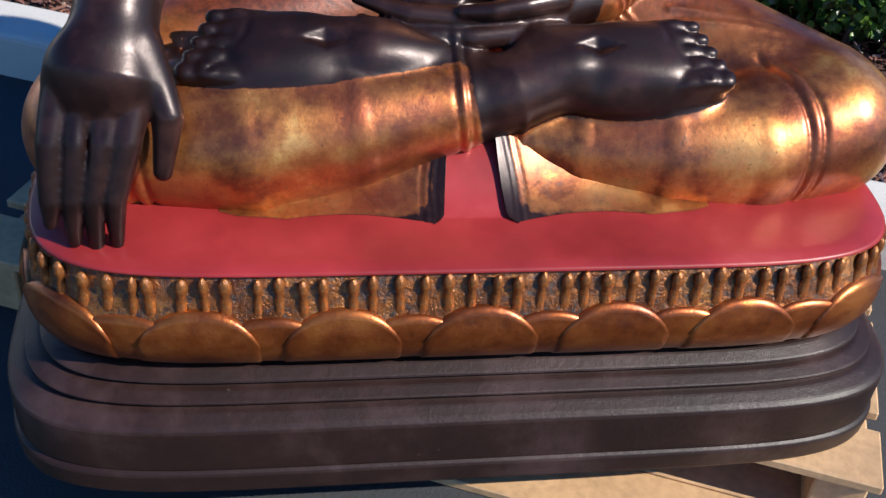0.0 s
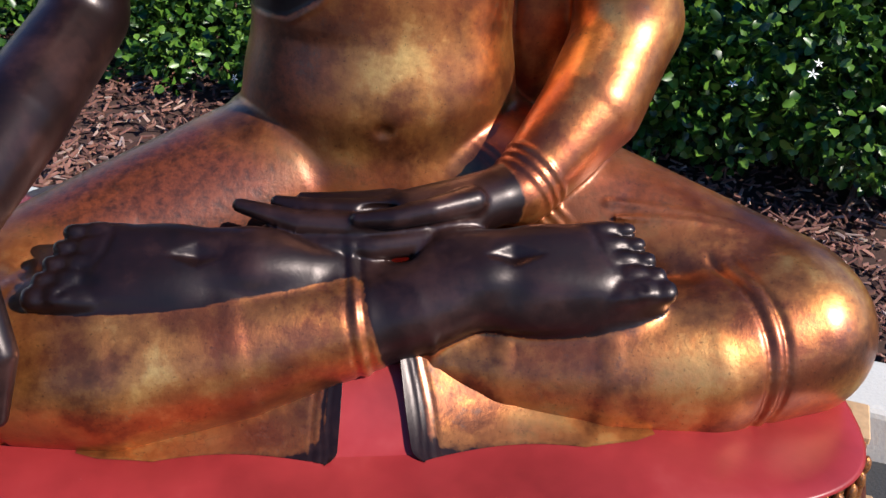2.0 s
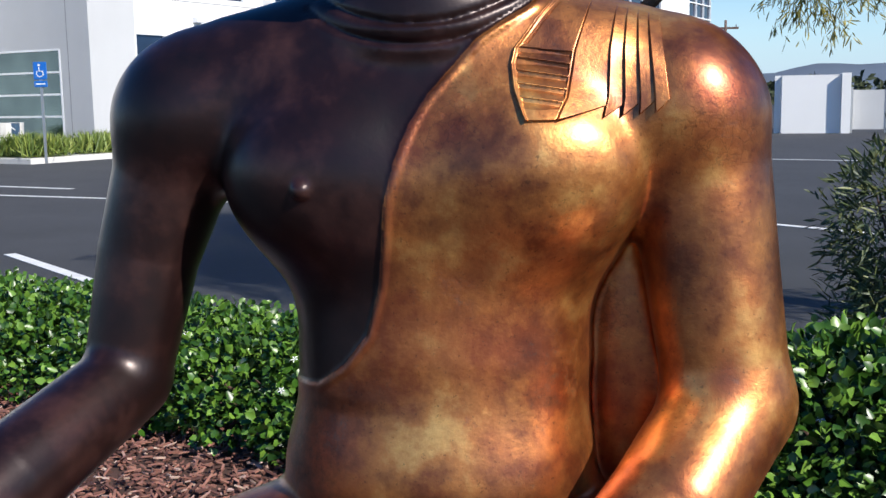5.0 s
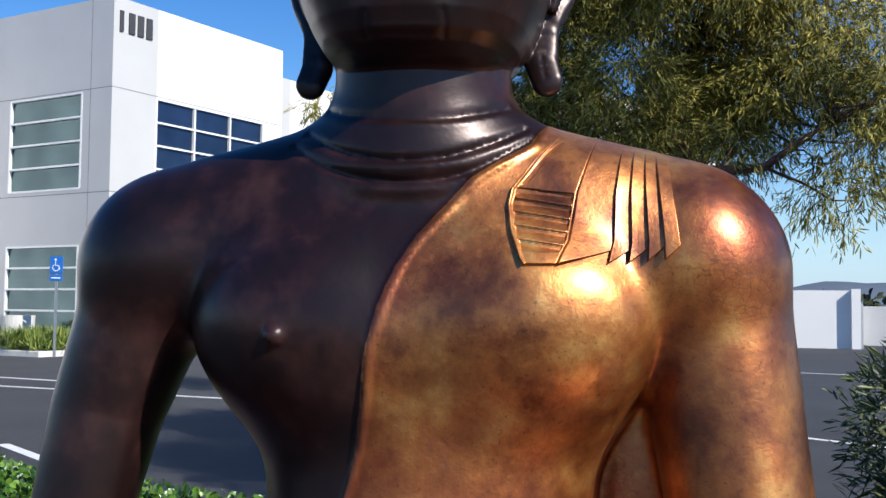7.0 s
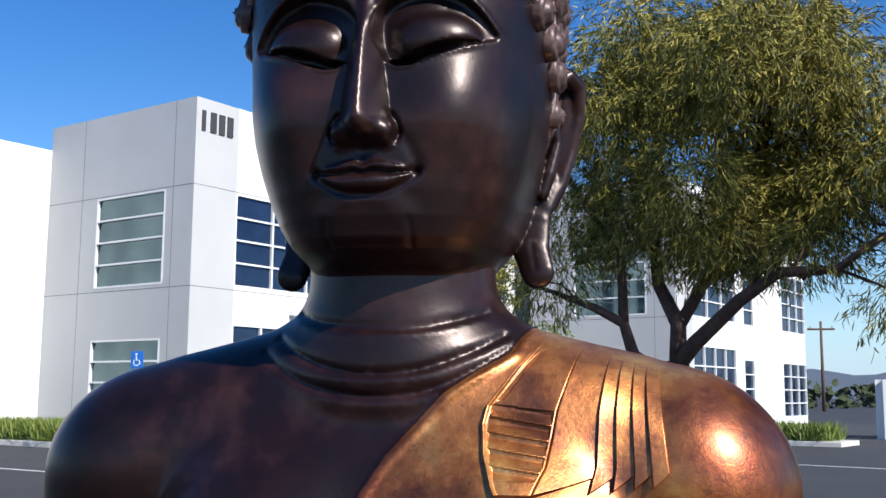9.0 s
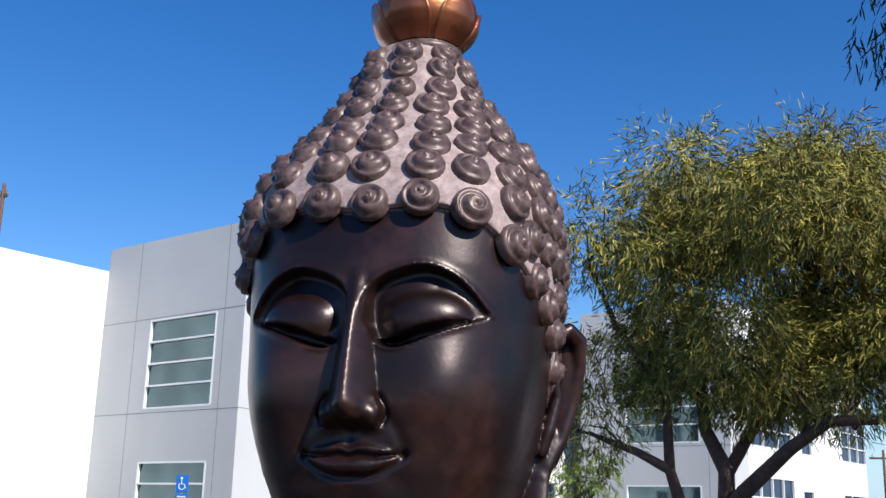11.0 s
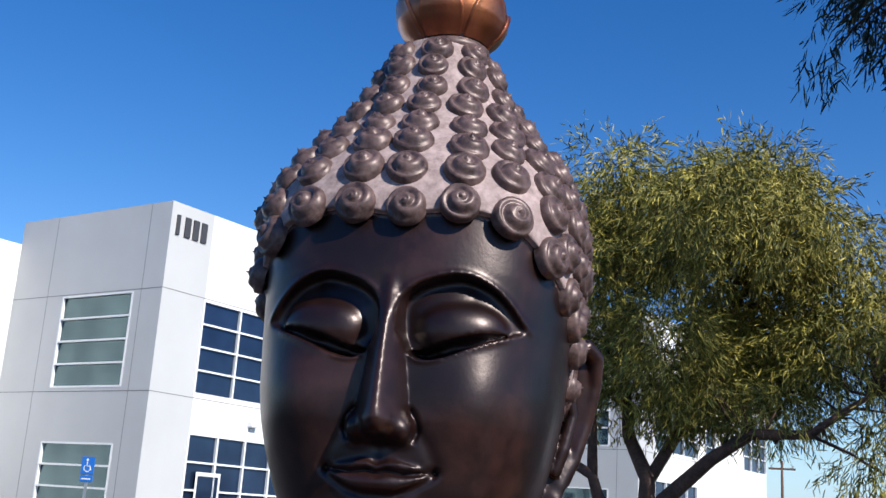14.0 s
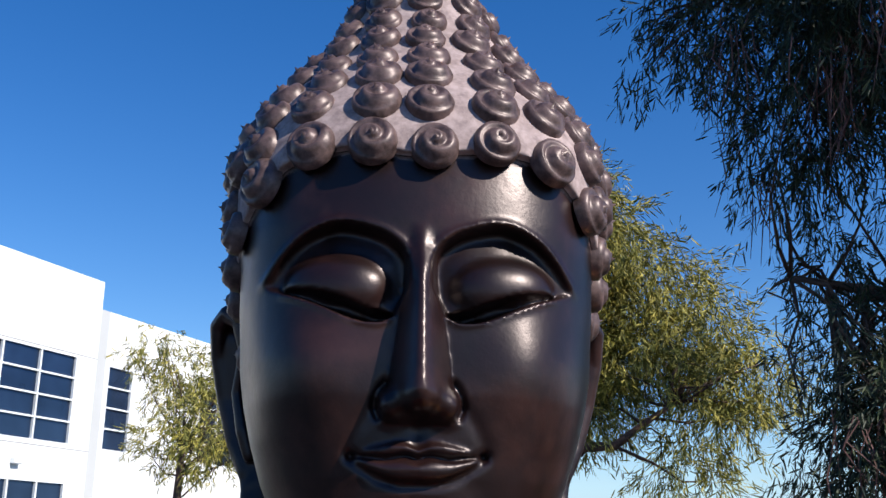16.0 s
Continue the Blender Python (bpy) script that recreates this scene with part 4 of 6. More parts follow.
# gilding worn by handling to the red ground, plus painted shade: centre, half sizes, amount
# shade lies on left thigh and belly; tongue ends lose the sun's glint
WEAR_AND_SHADE = [((-0.060, -0.33, 0.565), (0.024, 0.06, 0.06), 1.0), ((0.050, -0.33, 0.575), (0.024, 0.06, 0.06), 1.0), ((-0.20, -0.32, 0.555), (0.15, 0.05, 0.035), 0.55), ((0.20, -0.32, 0.555), (0.15, 0.05, 0.035), 0.55), ((0.215, 0.06, 1.425), (0.075, 0.08, 0.07), 0.40),
        ((-0.33, 0.02, 0.76), (0.26, 0.18, 0.11), 1.05), ((-0.10, 0.02, 1.00), (0.05, 0.10, 0.10), 0.45), ((0.03, -0.02, 0.80), (0.10, 0.06, 0.03), 0.55), ((0.39, 0.06, 1.03), (0.03, 0.07, 0.05), 0.60), ((0.38, -0.02, 0.76), (0.22, 0.14, 0.09), 0.60), ((0.30, -0.26, 0.60), (0.24, 0.12, 0.10), 0.56),
        ((-0.14, 0.05, 0.91), (0.12, 0.14, 0.16), 0.72), ((-0.02, -0.02, 0.78), (0.20, 0.10, 0.05), 0.60), ((0.17, 0.0, 1.17), (0.10, 0.10, 0.05), 0.42),
        ((0.36, 0.08, 1.10), (0.05, 0.08, 0.10), 0.40), ((0.08, 0.0, 1.05), (0.06, 0.1, 0.07), 0.32), ((-0.45, -0.30, 0.58), (0.12, 0.07, 0.05), 0.50), ((-0.28, -0.17, 0.73), (0.22, 0.05, 0.03), 0.50), ((0.30, 0.02, 0.88), (0.06, 0.05, 0.10), 0.30)]
ALL_V = np.concatenate(ST_V)
ST_W = np.zeros(len(ALL_V))
ST_W[:len(bare)] = np.where(chest & (bare > 0), 0.62 * np.exp(-(bare / 0.016) ** 2) * np.clip((1.42 - ALL_V[:len(bare), 2]) / 0.08, 0, 1), 0)
for c, r, a in WEAR_AND_SHADE:
    ST_W = np.maximum(ST_W, a * np.exp(-(((ALL_V - np.array(c)) / np.array(r)) ** 2).sum(1)))
me = bpy.data.meshes.new("seated_statue")
me.from_pydata(np.concatenate(ST_V).tolist(), [], [tuple(dict.fromkeys(f)) for a in ST_F for f in a.tolist()])
me.polygons.foreach_set("use_smooth", [True] * len(me.polygons))
for name, values in (("gilt", ST_G), ("hair", ST_H), ("worn", [ST_W])):
    me.attributes.new(name, "FLOAT", "POINT").data.foreach_set("value", np.concatenate(values).astype(np.float32))
me.materials.append(statue_mat)
statue = tagged(new("seated_statue", me), "gilded and dark-lacquered seated statue on a red lotus seat", "statue")
# ---------------------------------------------------------------- lotus pedestal
def gilt_material(name, crust, tone=1.0, warm=1.0):
    """Gilding over brown ground; crust: how much of it is broken up by dark grime."""
    m, n, l, p = material(name)
    mid, fine, flake = add_noise(n, l, 12, 6, 0.65), add_noise(n, l, 150, 5, 0.75), add_noise(n, l, 55, 5, 0.7)
    c = add_ramp(n, l, mid.outputs["Fac"], [(z, (r * tone, g * tone * warm, b * tone * warm ** 2)) for z, r, g, b in ((0.30, 0.22, 0.060, 0.016), (0.48, 0.52, 0.175, 0.042), (0.66, 0.80, 0.35, 0.10))])
    d = add_ramp(n, l, add_mix(n, l, 0.5, fine.outputs["Color"], flake.outputs["Color"]), [(0.44, (1, 1, 1)), (0.53, (0, 0, 0))])
    grime = add_maths(n, l, "MULTIPLY", d.outputs["Color"], crust)
    l.new(add_mix(n, l, grime, c.outputs["Color"], (0.030, 0.017, 0.013)), p.inputs["Base Color"])
    l.new(add_maths(n, l, "SUBTRACT", 0.82, add_maths(n, l, "MULTIPLY", grime, 0.75), True), p.inputs["Metallic"])
    p.inputs["Roughness"].default_value = 0.36
    p.inputs["Coat Weight"].default_value, p.inputs["Coat Roughness"].default_value = 0.3, 0.3
    add_bump(n, l, p, flake.outputs["Fac"], 0.15 + 0.6 * crust, 0.003 + 0.005 * crust)
    return m


def red_material():
    m, n, l, p = material("worn red paint")
    big, fine = add_noise(n, l, 4.0, 5, 0.6), add_noise(n, l, 120, 4, 0.7)
    c = add_ramp(n, l, big.outputs["Fac"], [(0.3, (0.19, 0.014, 0.015)), (0.6, (0.34, 0.029, 0.031)), (0.8, (0.44, 0.070, 0.066))])
    sp = add_ramp(n, l, fine.outputs["Fac"], [(0.70, (0, 0, 0)), (0.76, (1, 1, 1))])
    l.new(add_mix(n, l, add_maths(n, l, "MULTIPLY", sp.outputs["Color"], 0.25), c.outputs["Color"], (0.55, 0.32, 0.30)), p.inputs["Base Color"])
    p.inputs["Roughness"].default_value = 0.38
    add_bump(n, l, p, big.outputs["Fac"], 0.25, 0.01)
    return m


def lacquer_material():
    m, n, l, p = material("dark lacquered wood")
    big, fine = add_noise(n, l, 5.0, 6, 0.65), add_noise(n, l, 60, 5, 0.7)
    c = add_ramp(n, l, big.outputs["Fac"], [(0.3, (0.011, 0.005, 0.004)), (0.5, (0.024, 0.011, 0.009)), (0.7, (0.062, 0.036, 0.034))])
    sp = add_ramp(n, l, fine.outputs["Fac"], [(0.66, (0, 0, 0)), (0.76, (1, 1, 1))])
    l.new(add_mix(n, l, add_maths(n, l, "MULTIPLY", sp.outputs["Color"], 0.22), c.outputs["Color"], (0.25, 0.20, 0.20)), p.inputs["Base Color"])
    r = add_ramp(n, l, big.outputs["Fac"], [(0.3, (0.5,) * 3), (0.7, (0.36,) * 3)])
    l.new(r.outputs["Color"], p.inputs["Roughness"])
    p.inputs["Specular IOR Level"].default_value = 0.36
    add_bump(n, l, p, fine.outputs["Fac"], 0.3, 0.003)
    return m


petal_mat, stamen_mat = gilt_material("burnished petals", 0.22, 0.56, 0.72), gilt_material("crusted gilding", 0.80, 1.0)
grimy, red, dark = gilt_material("grimy gilding", 1.0, 0.50), red_material(), lacquer_material()
PED_HX, PED_HY, PED_CY = 0.69, 0.492, 0.026


def outline(off, z, n=200, power=6.5):
    """The pedestal's rounded oblong, grown outwards by off."""
    out = []
    for k in range(n):
        a = math.tau * k / n
        c, s = math.cos(a), math.sin(a)
        x, y = math.copysign(abs(c) ** (2 / power), c), math.copysign(abs(s) ** (2 / power), s)
        out.append(Vector(((PED_HX + off) * x, PED_CY + (PED_HY + off) * y, z)))
    return out


def stroll(n=4000):
    """The outline by length: places and outward ways, evenly spaced."""
    p = np.array([tuple(q) for q in outline(0.0, 0.0, n)])
    step = np.linalg.norm(np.roll(p, -1, 0) - p, axis=1)
    length = np.concatenate([[0], np.cumsum(step)])
    return p, length


RIM_P, RIM_L = stroll()


def on_rim(s):
    s = np.mod(s, RIM_L[-1])
    closed = np.vstack([RIM_P, RIM_P[:1]])
    x, y = np.interp(s, RIM_L, closed[:, 0]), np.interp(s, RIM_L, closed[:, 1])
    e = 0.01
    tx = np.interp(np.mod(s + e, RIM_L[-1]), RIM_L, closed[:, 0]) - np.interp(np.mod(s - e, RIM_L[-1]), RIM_L, closed[:, 0])
    ty = np.interp(np.mod(s + e, RIM_L[-1]), RIM_L, closed[:, 1]) - np.interp(np.mod(s - e, RIM_L[-1]), RIM_L, closed[:, 1])
    ln = np.hypot(tx, ty)
    return x, y, ty / ln, -tx / ln


LOTUS = [(0.350, -0.020), (0.360, -0.010), (0.378, 0.008), (0.405, 0.020), (0.430, 0.021), (0.450, 0.016), (0.470, 0.007), (0.525, -0.004), (0.530, -0.008)]
pedestal = thing("lotus_pedestal", "gilded lotus pedestal with red seat on dark stepped plinth", "pedestal")
PLINTH = [(0.150, 0.058), (0.152, 0.066), (0.186, 0.068), (0.191, 0.066), (0.195, 0.061), (0.200, 0.063), (0.274, 0.064), (0.280, 0.062), (0.286, 0.056), (0.296, 0.038), (0.2985, 0.030), (0.301, 0.024), (0.3045, 0.026),
          (0.309, 0.0335), (0.312, 0.033), (0.321, 0.015), (0.323, 0.006), (0.3255, 0.000), (0.3285, 0.002), (0.3325, 0.0105), (0.336, 0.009), (0.348, -0.010), (0.350, -0.020), (0.351, -0.04)]
tight = []
for (za, oa), (zb, ob_) in zip(PLINTH[:-1], PLINTH[1:]):
    tight += [(za + (zb - za) * g, oa + (ob_ - oa) * g) for g in (0.12, 0.88)]
v, f = loft([outline(o * 0.95, z, n=360, power=7.0) for z, o in tight], False)
ob = mesh_object("plinth", v, f, dark, pedestal, False, "dark lacquered stepped plinth with scuffed edges")
v, f = loft([outline(o - 0.003, z) for z, o in LOTUS])
mesh_object("lotus_body", v, f, grimy, pedestal, True, "dull gilded band between petals and seat")
v, f = loft([outline(-0.004, 0.524), outline(0.001, 0.529), outline(-0.004, 0.533), outline(-0.03, 0.535), outline(-0.2, 0.537), outline(-0.40, 0.538)])
mesh_object("seat", v, f, red, pedestal, True, "worn red painted seat")
u, w = np.meshgrid(np.linspace(-0.075, 0.055, 14), np.linspace(0, 1, 20), indexing="ij")
rise = np.clip(w * 1.25 - 0.1, 0, 1)
P = np.stack([u, -0.375 + 0.20 * w, 0.532 + 0.088 * rise * rise * (3 - 2 * rise)], -1).reshape(-1, 3)
mesh_object("seat_rise", P, sheet_faces(14, 20), red, pedestal, True)
# petals: broad ones in front, others peeping between them
ROUND = RIM_L[-1]
N_PETAL = 21
START = ROUND * 0.75 - 0.015
ZS, OS = [q[0] for q in LOTUS], [q[1] for q in LOTUS]
for q in range(N_PETAL * 2):
    front = q >= N_PETAL
    s0 = START + ROUND * ((q % N_PETAL) + (0.0 if front else 0.5)) / N_PETAL
    pu, pv = np.meshgrid(np.linspace(-1, 1, 21), np.linspace(0, 1, 9), indexing="ij")
    wide, tall = (0.094, 0.108) if front else (0.090, 0.096)
    arch = np.sqrt(np.clip(1 - np.abs(pu) ** 2.3, 0, 1))
    z = 0.364 + tall * pv * (0.16 + 0.84 * arch)
    proud = (0.0052 if front else 0.0022) + 0.0022 * np.exp(-((1 - pv) / 0.06) ** 2) + 0.0004 * arch * np.sin(np.pi * np.clip(pv, 0, 1) * 0.8)
    edge = (np.abs(pu) > 0.995)
    x, y, nx_, ny_ = on_rim(s0 + wide * pu)
    o = np.interp(z, ZS, OS) + np.where(edge, -0.002, proud)
    P = np.stack([x + nx_ * o, y + ny_ * o, z], -1)
    back = np.stack([x + nx_ * (o - proud - 0.004), y + ny_ * (o - proud - 0.004), z], -1)[:, -1:]
    P = np.concatenate([P, back], axis=1)
    fc = sheet_faces(21, 10)
    mesh_object("petal", P.reshape(-1, 3), fc, petal_mat, pedestal, True)
# stamens: little knobbed columns all round under the seat
rings = []
for z, r in ((0.0, 0.0115), (0.020, 0.0105), (0.050, 0.0088), (0.060, 0.0066), (0.064, 0.0082), (0.070, 0.0104), (0.078, 0.0100), (0.085, 0.0072), (0.089, 0.003)):
    rings.append([Vector((r * math.cos(a), 0.9 * r * math.sin(a), z)) for a in (math.tau * k / 8 for k in range(8))])
sv, sf = loft(rings)
stamen_mesh = bpy.data.meshes.new("stamen")
stamen_mesh.from_pydata([tuple(q) for q in sv], [], sf)
stamen_mesh.polygons.foreach_set("use_smooth", [True] * len(sf))
stamen_mesh.materials.append(stamen_mat)
dice = random.Random(8)
N_ST = 124
for k in range(N_ST):
    s0 = ROUND * (k + dice.uniform(-0.16, 0.16)) / N_ST
    x, y, nx_, ny_ = (float(q) for q in on_rim(s0))
    ob = new("stamen", stamen_mesh)
    ob.parent = pedestal
    ob.location = (x + nx_ * 0.002, y + ny_ * 0.002, 0.436)
    ob.rotation_euler = (dice.uniform(-0.04, 0.04), dice.uniform(-0.06, 0.06), math.atan2(ny_, nx_) - math.pi / 2)
    ob.scale = (dice.uniform(0.72, 1.0), 0.85, dice.uniform(0.96, 1.03))

# ---------------------------------------------------------------- ground, kerb, pallet
asphalt = plain("asphalt", (0.040, 0.042, 0.047), 0.9, vary=0.18, scale=0.6, bump=0.5, fine=160)
conc = plain("pale concrete", (0.62, 0.60, 0.56), 0.85, vary=0.07, scale=5, bump=0.25, fine=140)
line_paint = plain("road paint", (0.72, 0.72, 0.70), 0.7, vary=0.1)
pine = plain("raw pine", (0.58, 0.36, 0.19), 0.7, vary=0.18, scale=9, bump=0.3, fine=60)
bm = bmesh.new()
bmesh.ops.create_grid(bm, x_segments=1, y_segments=1, size=1500)
tagged(part("ground", bm, asphalt), "dark worn asphalt of a parking lot", "ground", kind="structure")
KERB = Matrix.Translation((0, 0.674, 0)) @ Matrix.Rotation(-math.atan(0.44), 4, "Z")
k = part("kerb", box_bm(-14, 0.0, -0.1, 12, 0.20, 0.13, 0.02, 3), conc)
k.matrix_world = KERB
tagged(k, "pale concrete kerb beside the planting bed", "kerb", kind="structure")
k = part("kerb_rear", box_bm(-14, 2.75, -0.1, 12, 2.9, 0.13, 0.02, 3), conc)
k.matrix_world = KERB
tagged(k, "pale concrete kerb behind the hedge", "kerb", kind="structure")
soil = plain("dark soil", (0.075, 0.036, 0.027), 0.95, vary=0.3, scale=12, bump=0.6, fine=80)
k = part("planting_bed", box_bm(-14, 0.2, -0.1, 12, 2.75, 0.095), soil)
k.matrix_world = KERB
tagged(k, "dark soil of the planting bed", "ground", kind="structure")
# bark chips
bark, n, l, p = material("bark chips")
isl = n.new("ShaderNodeNewGeometry")
chip_c = add_ramp(n, l, isl.outputs["Random Per Island"], [(0.0, (0.07, 0.028, 0.022)), (0.4, (0.27, 0.115, 0.085)), (0.85, (0.38, 0.18, 0.135)), (0.99, (0.58, 0.42, 0.35))])
gr = add_noise(n, l, 120, 4)
l.new(add_mix(n, l, 0.5, chip_c.outputs["Color"], gr.outputs["Color"], "MULTIPLY"), p.inputs["Base Color"])
p.inputs["Roughness"].default_value = 0.9
rng = np.random.default_rng(5)
cube_v = np.array([(x, y, z) for x in (-1, 1) for y in (-1, 1) for z in (-1, 1)], float) * 0.5
cube_f = np.array([(0, 1, 3, 2), (4, 6, 7, 5), (0, 4, 5, 1), (2, 3, 7, 6), (0, 2, 6, 4), (1, 5, 7, 3)])


def scatter(count, where, sizes, lean):
    """Many small tilted slabs: verts and faces."""
    out = []
    for i in range(count):
        c = np.array(where(i))
        sz = np.array(sizes())
        e = np.array(Euler((rng.normal(0, lean), rng.normal(0, lean), rng.uniform(0, 6.28))).to_matrix())
        q = cube_v * sz
        q[:, 0] *= np.where(cube_v[:, 1] > 0, rng.uniform(0.5, 1.0), 1.0)
        out.append(q @ e.T + c)
    v = np.concatenate(out)
    f = np.concatenate([cube_f + 8 * i for i in range(count)])
    return v, f


v, f = scatter(15000, lambda i: (rng.uniform(-3.4, 3.2), 0.22 + 1.4 * rng.random() ** 1.15, 0.10 + rng.uniform(0, 0.030)), lambda: (rng.uniform(0.014, 0.060), rng.uniform(0.004, 0.011), rng.uniform(0.003, 0.008)), 0.36)
ob = mesh_object("bark_mulch", v, f, bark)
ob.matrix_world = KERB
tagged(ob, "reddish brown bark chips on the bed", "mulch", kind="stuff")
# parking lines
for (ax, ay), (bx, by) in (((-5.5, 7.75), (-2.3, 4.95)), ((-9.9, 14.0), (-4.4, 12.6)), ((1.2, 10.9), (4.6, 7.9)), ((-14.5, 16.9), (-9.0, 15.1)), ((1.2, 23.4), (7.5, 20.5))):
    d = Vector((bx - ax, by - ay, 0))
    ob = part("parking_line", box_bm(0, -0.055, 0, d.length, 0.055, 0.004), line_paint)
    ob.matrix_world = Matrix.Translation((ax, ay, 0.002)) @ Matrix.Rotation(math.atan2(d.y, d.x), 4, "Z")
    tagged(ob, "white painted parking line on asphalt", "road marking", kind="structure")
# pallet under the pedestal, squared up to the kerb
pallet = thing("pallet", "raw pine pallet under the pedestal", "pallet", at=KERB)
for u0 in (-0.62, 0.20, 1.03):
    part("stringer", box_bm(u0, -0.87, 0.02, u0 + 0.09, -0.01, 0.128, 0.004), pine, pallet)
for v0, w in ((-0.885, 0.14), (-0.70, 0.09), (-0.545, 0.12), (-0.385, 0.09), (-0.125, 0.115)):
    part("deck_board", box_bm(-0.66, v0, 0.129, 1.135, v0 + w, 0.149, 0.003), pine, pallet)
part("base_board", box_bm(0.02, -1.005, 0.0, 1.10, -0.864, 0.0195, 0.003), pine, pallet)
for v0 in (-0.86, -0.48, -0.11):
    part("base_board", box_bm(-0.66, v0, 0.0, 1.135, v0 + 0.1, 0.0195, 0.003), pine, pallet)
# ---------------------------------------------------------------- leaves and branches
def leaf_material(name, dark_c, mid_c, light_c, rough=0.4):
    m, n, l, p = material(name)
    isl = n.new("ShaderNodeNewGeometry")
    c = add_ramp(n, l, isl.outputs["Random Per Island"], [(0.0, dark_c), (0.5, mid_c), (1.0, light_c)])
    sp = add_noise(n, l, 25, 3)
    r = add_ramp(n, l, sp.outputs["Fac"], [(0.3, (0.75,) * 3), (0.7, (1.15,) * 3)])
    l.new(add_mix(n, l, 1.0, c.outputs["Color"], r.outputs["Color"], "MULTIPLY"), p.inputs["Base Color"])
    p.inputs["Roughness"].default_value = rough
    p.inputs["Transmission Weight"].default_value = 0.0
    p.inputs["Subsurface Weight"].default_value = 0.0
    return m


def leaves(places, ways, length, width, rng, fold=0.25, spread=0.6, tip=0.35):
    """Folded leaves, four triangles each, at places, pointing along ways with some spread."""
    n = len(places)
    d = ways + rng.normal(0, spread, (n, 3))
    d /= np.linalg.norm(d, axis=1)[:, None] + 1e-9
    up = rng.normal(0, 1, (n, 3)) + np.array((0.25, -0.3, 0.9))
    side = np.cross(d, up)
    side /= np.linalg.norm(side, axis=1)[:, None] + 1e-9
    norm = np.cross(side, d)
    L = length * rng.uniform(0.65, 1.25, n)[:, None]
    W = width * rng.uniform(0.75, 1.2, n)[:, None]
    low, high = places + d * L * tip * 0.75, places + d * L * (1 - (1 - tip) * 0.75 * 0.6)
    lift = norm * W * fold
    v = np.stack([places, low - side * W * 0.9 + lift, high - side * W * 0.8 + lift, places + d * L - lift, high + side * W * 0.8 + lift, low + side * W * 0.9 + lift, (low + high) / 2], axis=1)
    base = np.arange(n)[:, None] * 7
    f = np.concatenate([base + np.array(t) for t in ((0, 1, 6), (1, 2, 6), (2, 3, 6), (3, 4, 6), (4, 5, 6), (5, 0, 6))])
    return v.reshape(-1, 3), f


def in_ball(n, rng, shell=0.5):
    q = rng.normal(0, 1, (n, 3))
    q /= np.linalg.norm(q, axis=1)[:, None]
    return q * (rng.uniform(shell, 1.0, n) ** 0.6)[:, None]


twig_mat = plain("brown twigs", (0.09, 0.05, 0.035), 0.8, vary=0.3, scale=20)
bark_mat = plain("rough bark", (0.13, 0.075, 0.055), 0.9, vary=0.35, scale=14, bump=0.8, fine=60)
carissa = leaf_material("glossy round leaves", (0.010, 0.034, 0.004), (0.045, 0.120, 0.012), (0.15, 0.27, 0.038), 0.36)
needle = leaf_material("grey-green needles", (0.025, 0.042, 0.016), (0.065, 0.095, 0.030), (0.15, 0.16, 0.06), 0.5)
willow = leaf_material("olive willow leaves", (0.070, 0.076, 0.010), (0.21, 0.20, 0.028), (0.46, 0.38, 0.07), 0.65)
# the crown's own shade is put into these leaves' near-black colour
weeping = leaf_material("weeping leaves with painted shade", (0.006, 0.012, 0.004), (0.013, 0.025, 0.007), (0.034, 0.050, 0.014), 0.6)
pod_mat = plain("reddish pods", (0.12, 0.050, 0.042), 0.7, vary=0.3, scale=20)
flower_mat = plain("white petals", (0.85, 0.85, 0.80), 0.5, vary=0.03, bump=0)
red_flower = plain("red brush flower", (0.28, 0.02, 0.02), 0.6)
grass_mat = leaf_material("yellow-green grass", (0.06, 0.10, 0.015), (0.14, 0.20, 0.03), (0.28, 0.32, 0.07), 0.5)


def flower(at, size, rng):
    bm = bmesh.new()
    turn = Euler((rng.uniform(0.6, 1.3), 0, rng.uniform(-0.8, 0.8))).to_matrix().to_4x4()
    for i in range(5):
        a = math.tau * i / 5
        pts = [(0, 0, 0), (0.5 * math.cos(a - 0.35), 0.5 * math.sin(a - 0.35), 0.08), (math.cos(a), math.sin(a), 0.02), (0.5 * math.cos(a + 0.35), 0.5 * math.sin(a + 0.35), 0.10)]
        bm.faces.new([bm.verts.new(Matrix.Translation(at) @ turn @ (Vector(q) * size)) for q in pts])
    return bm


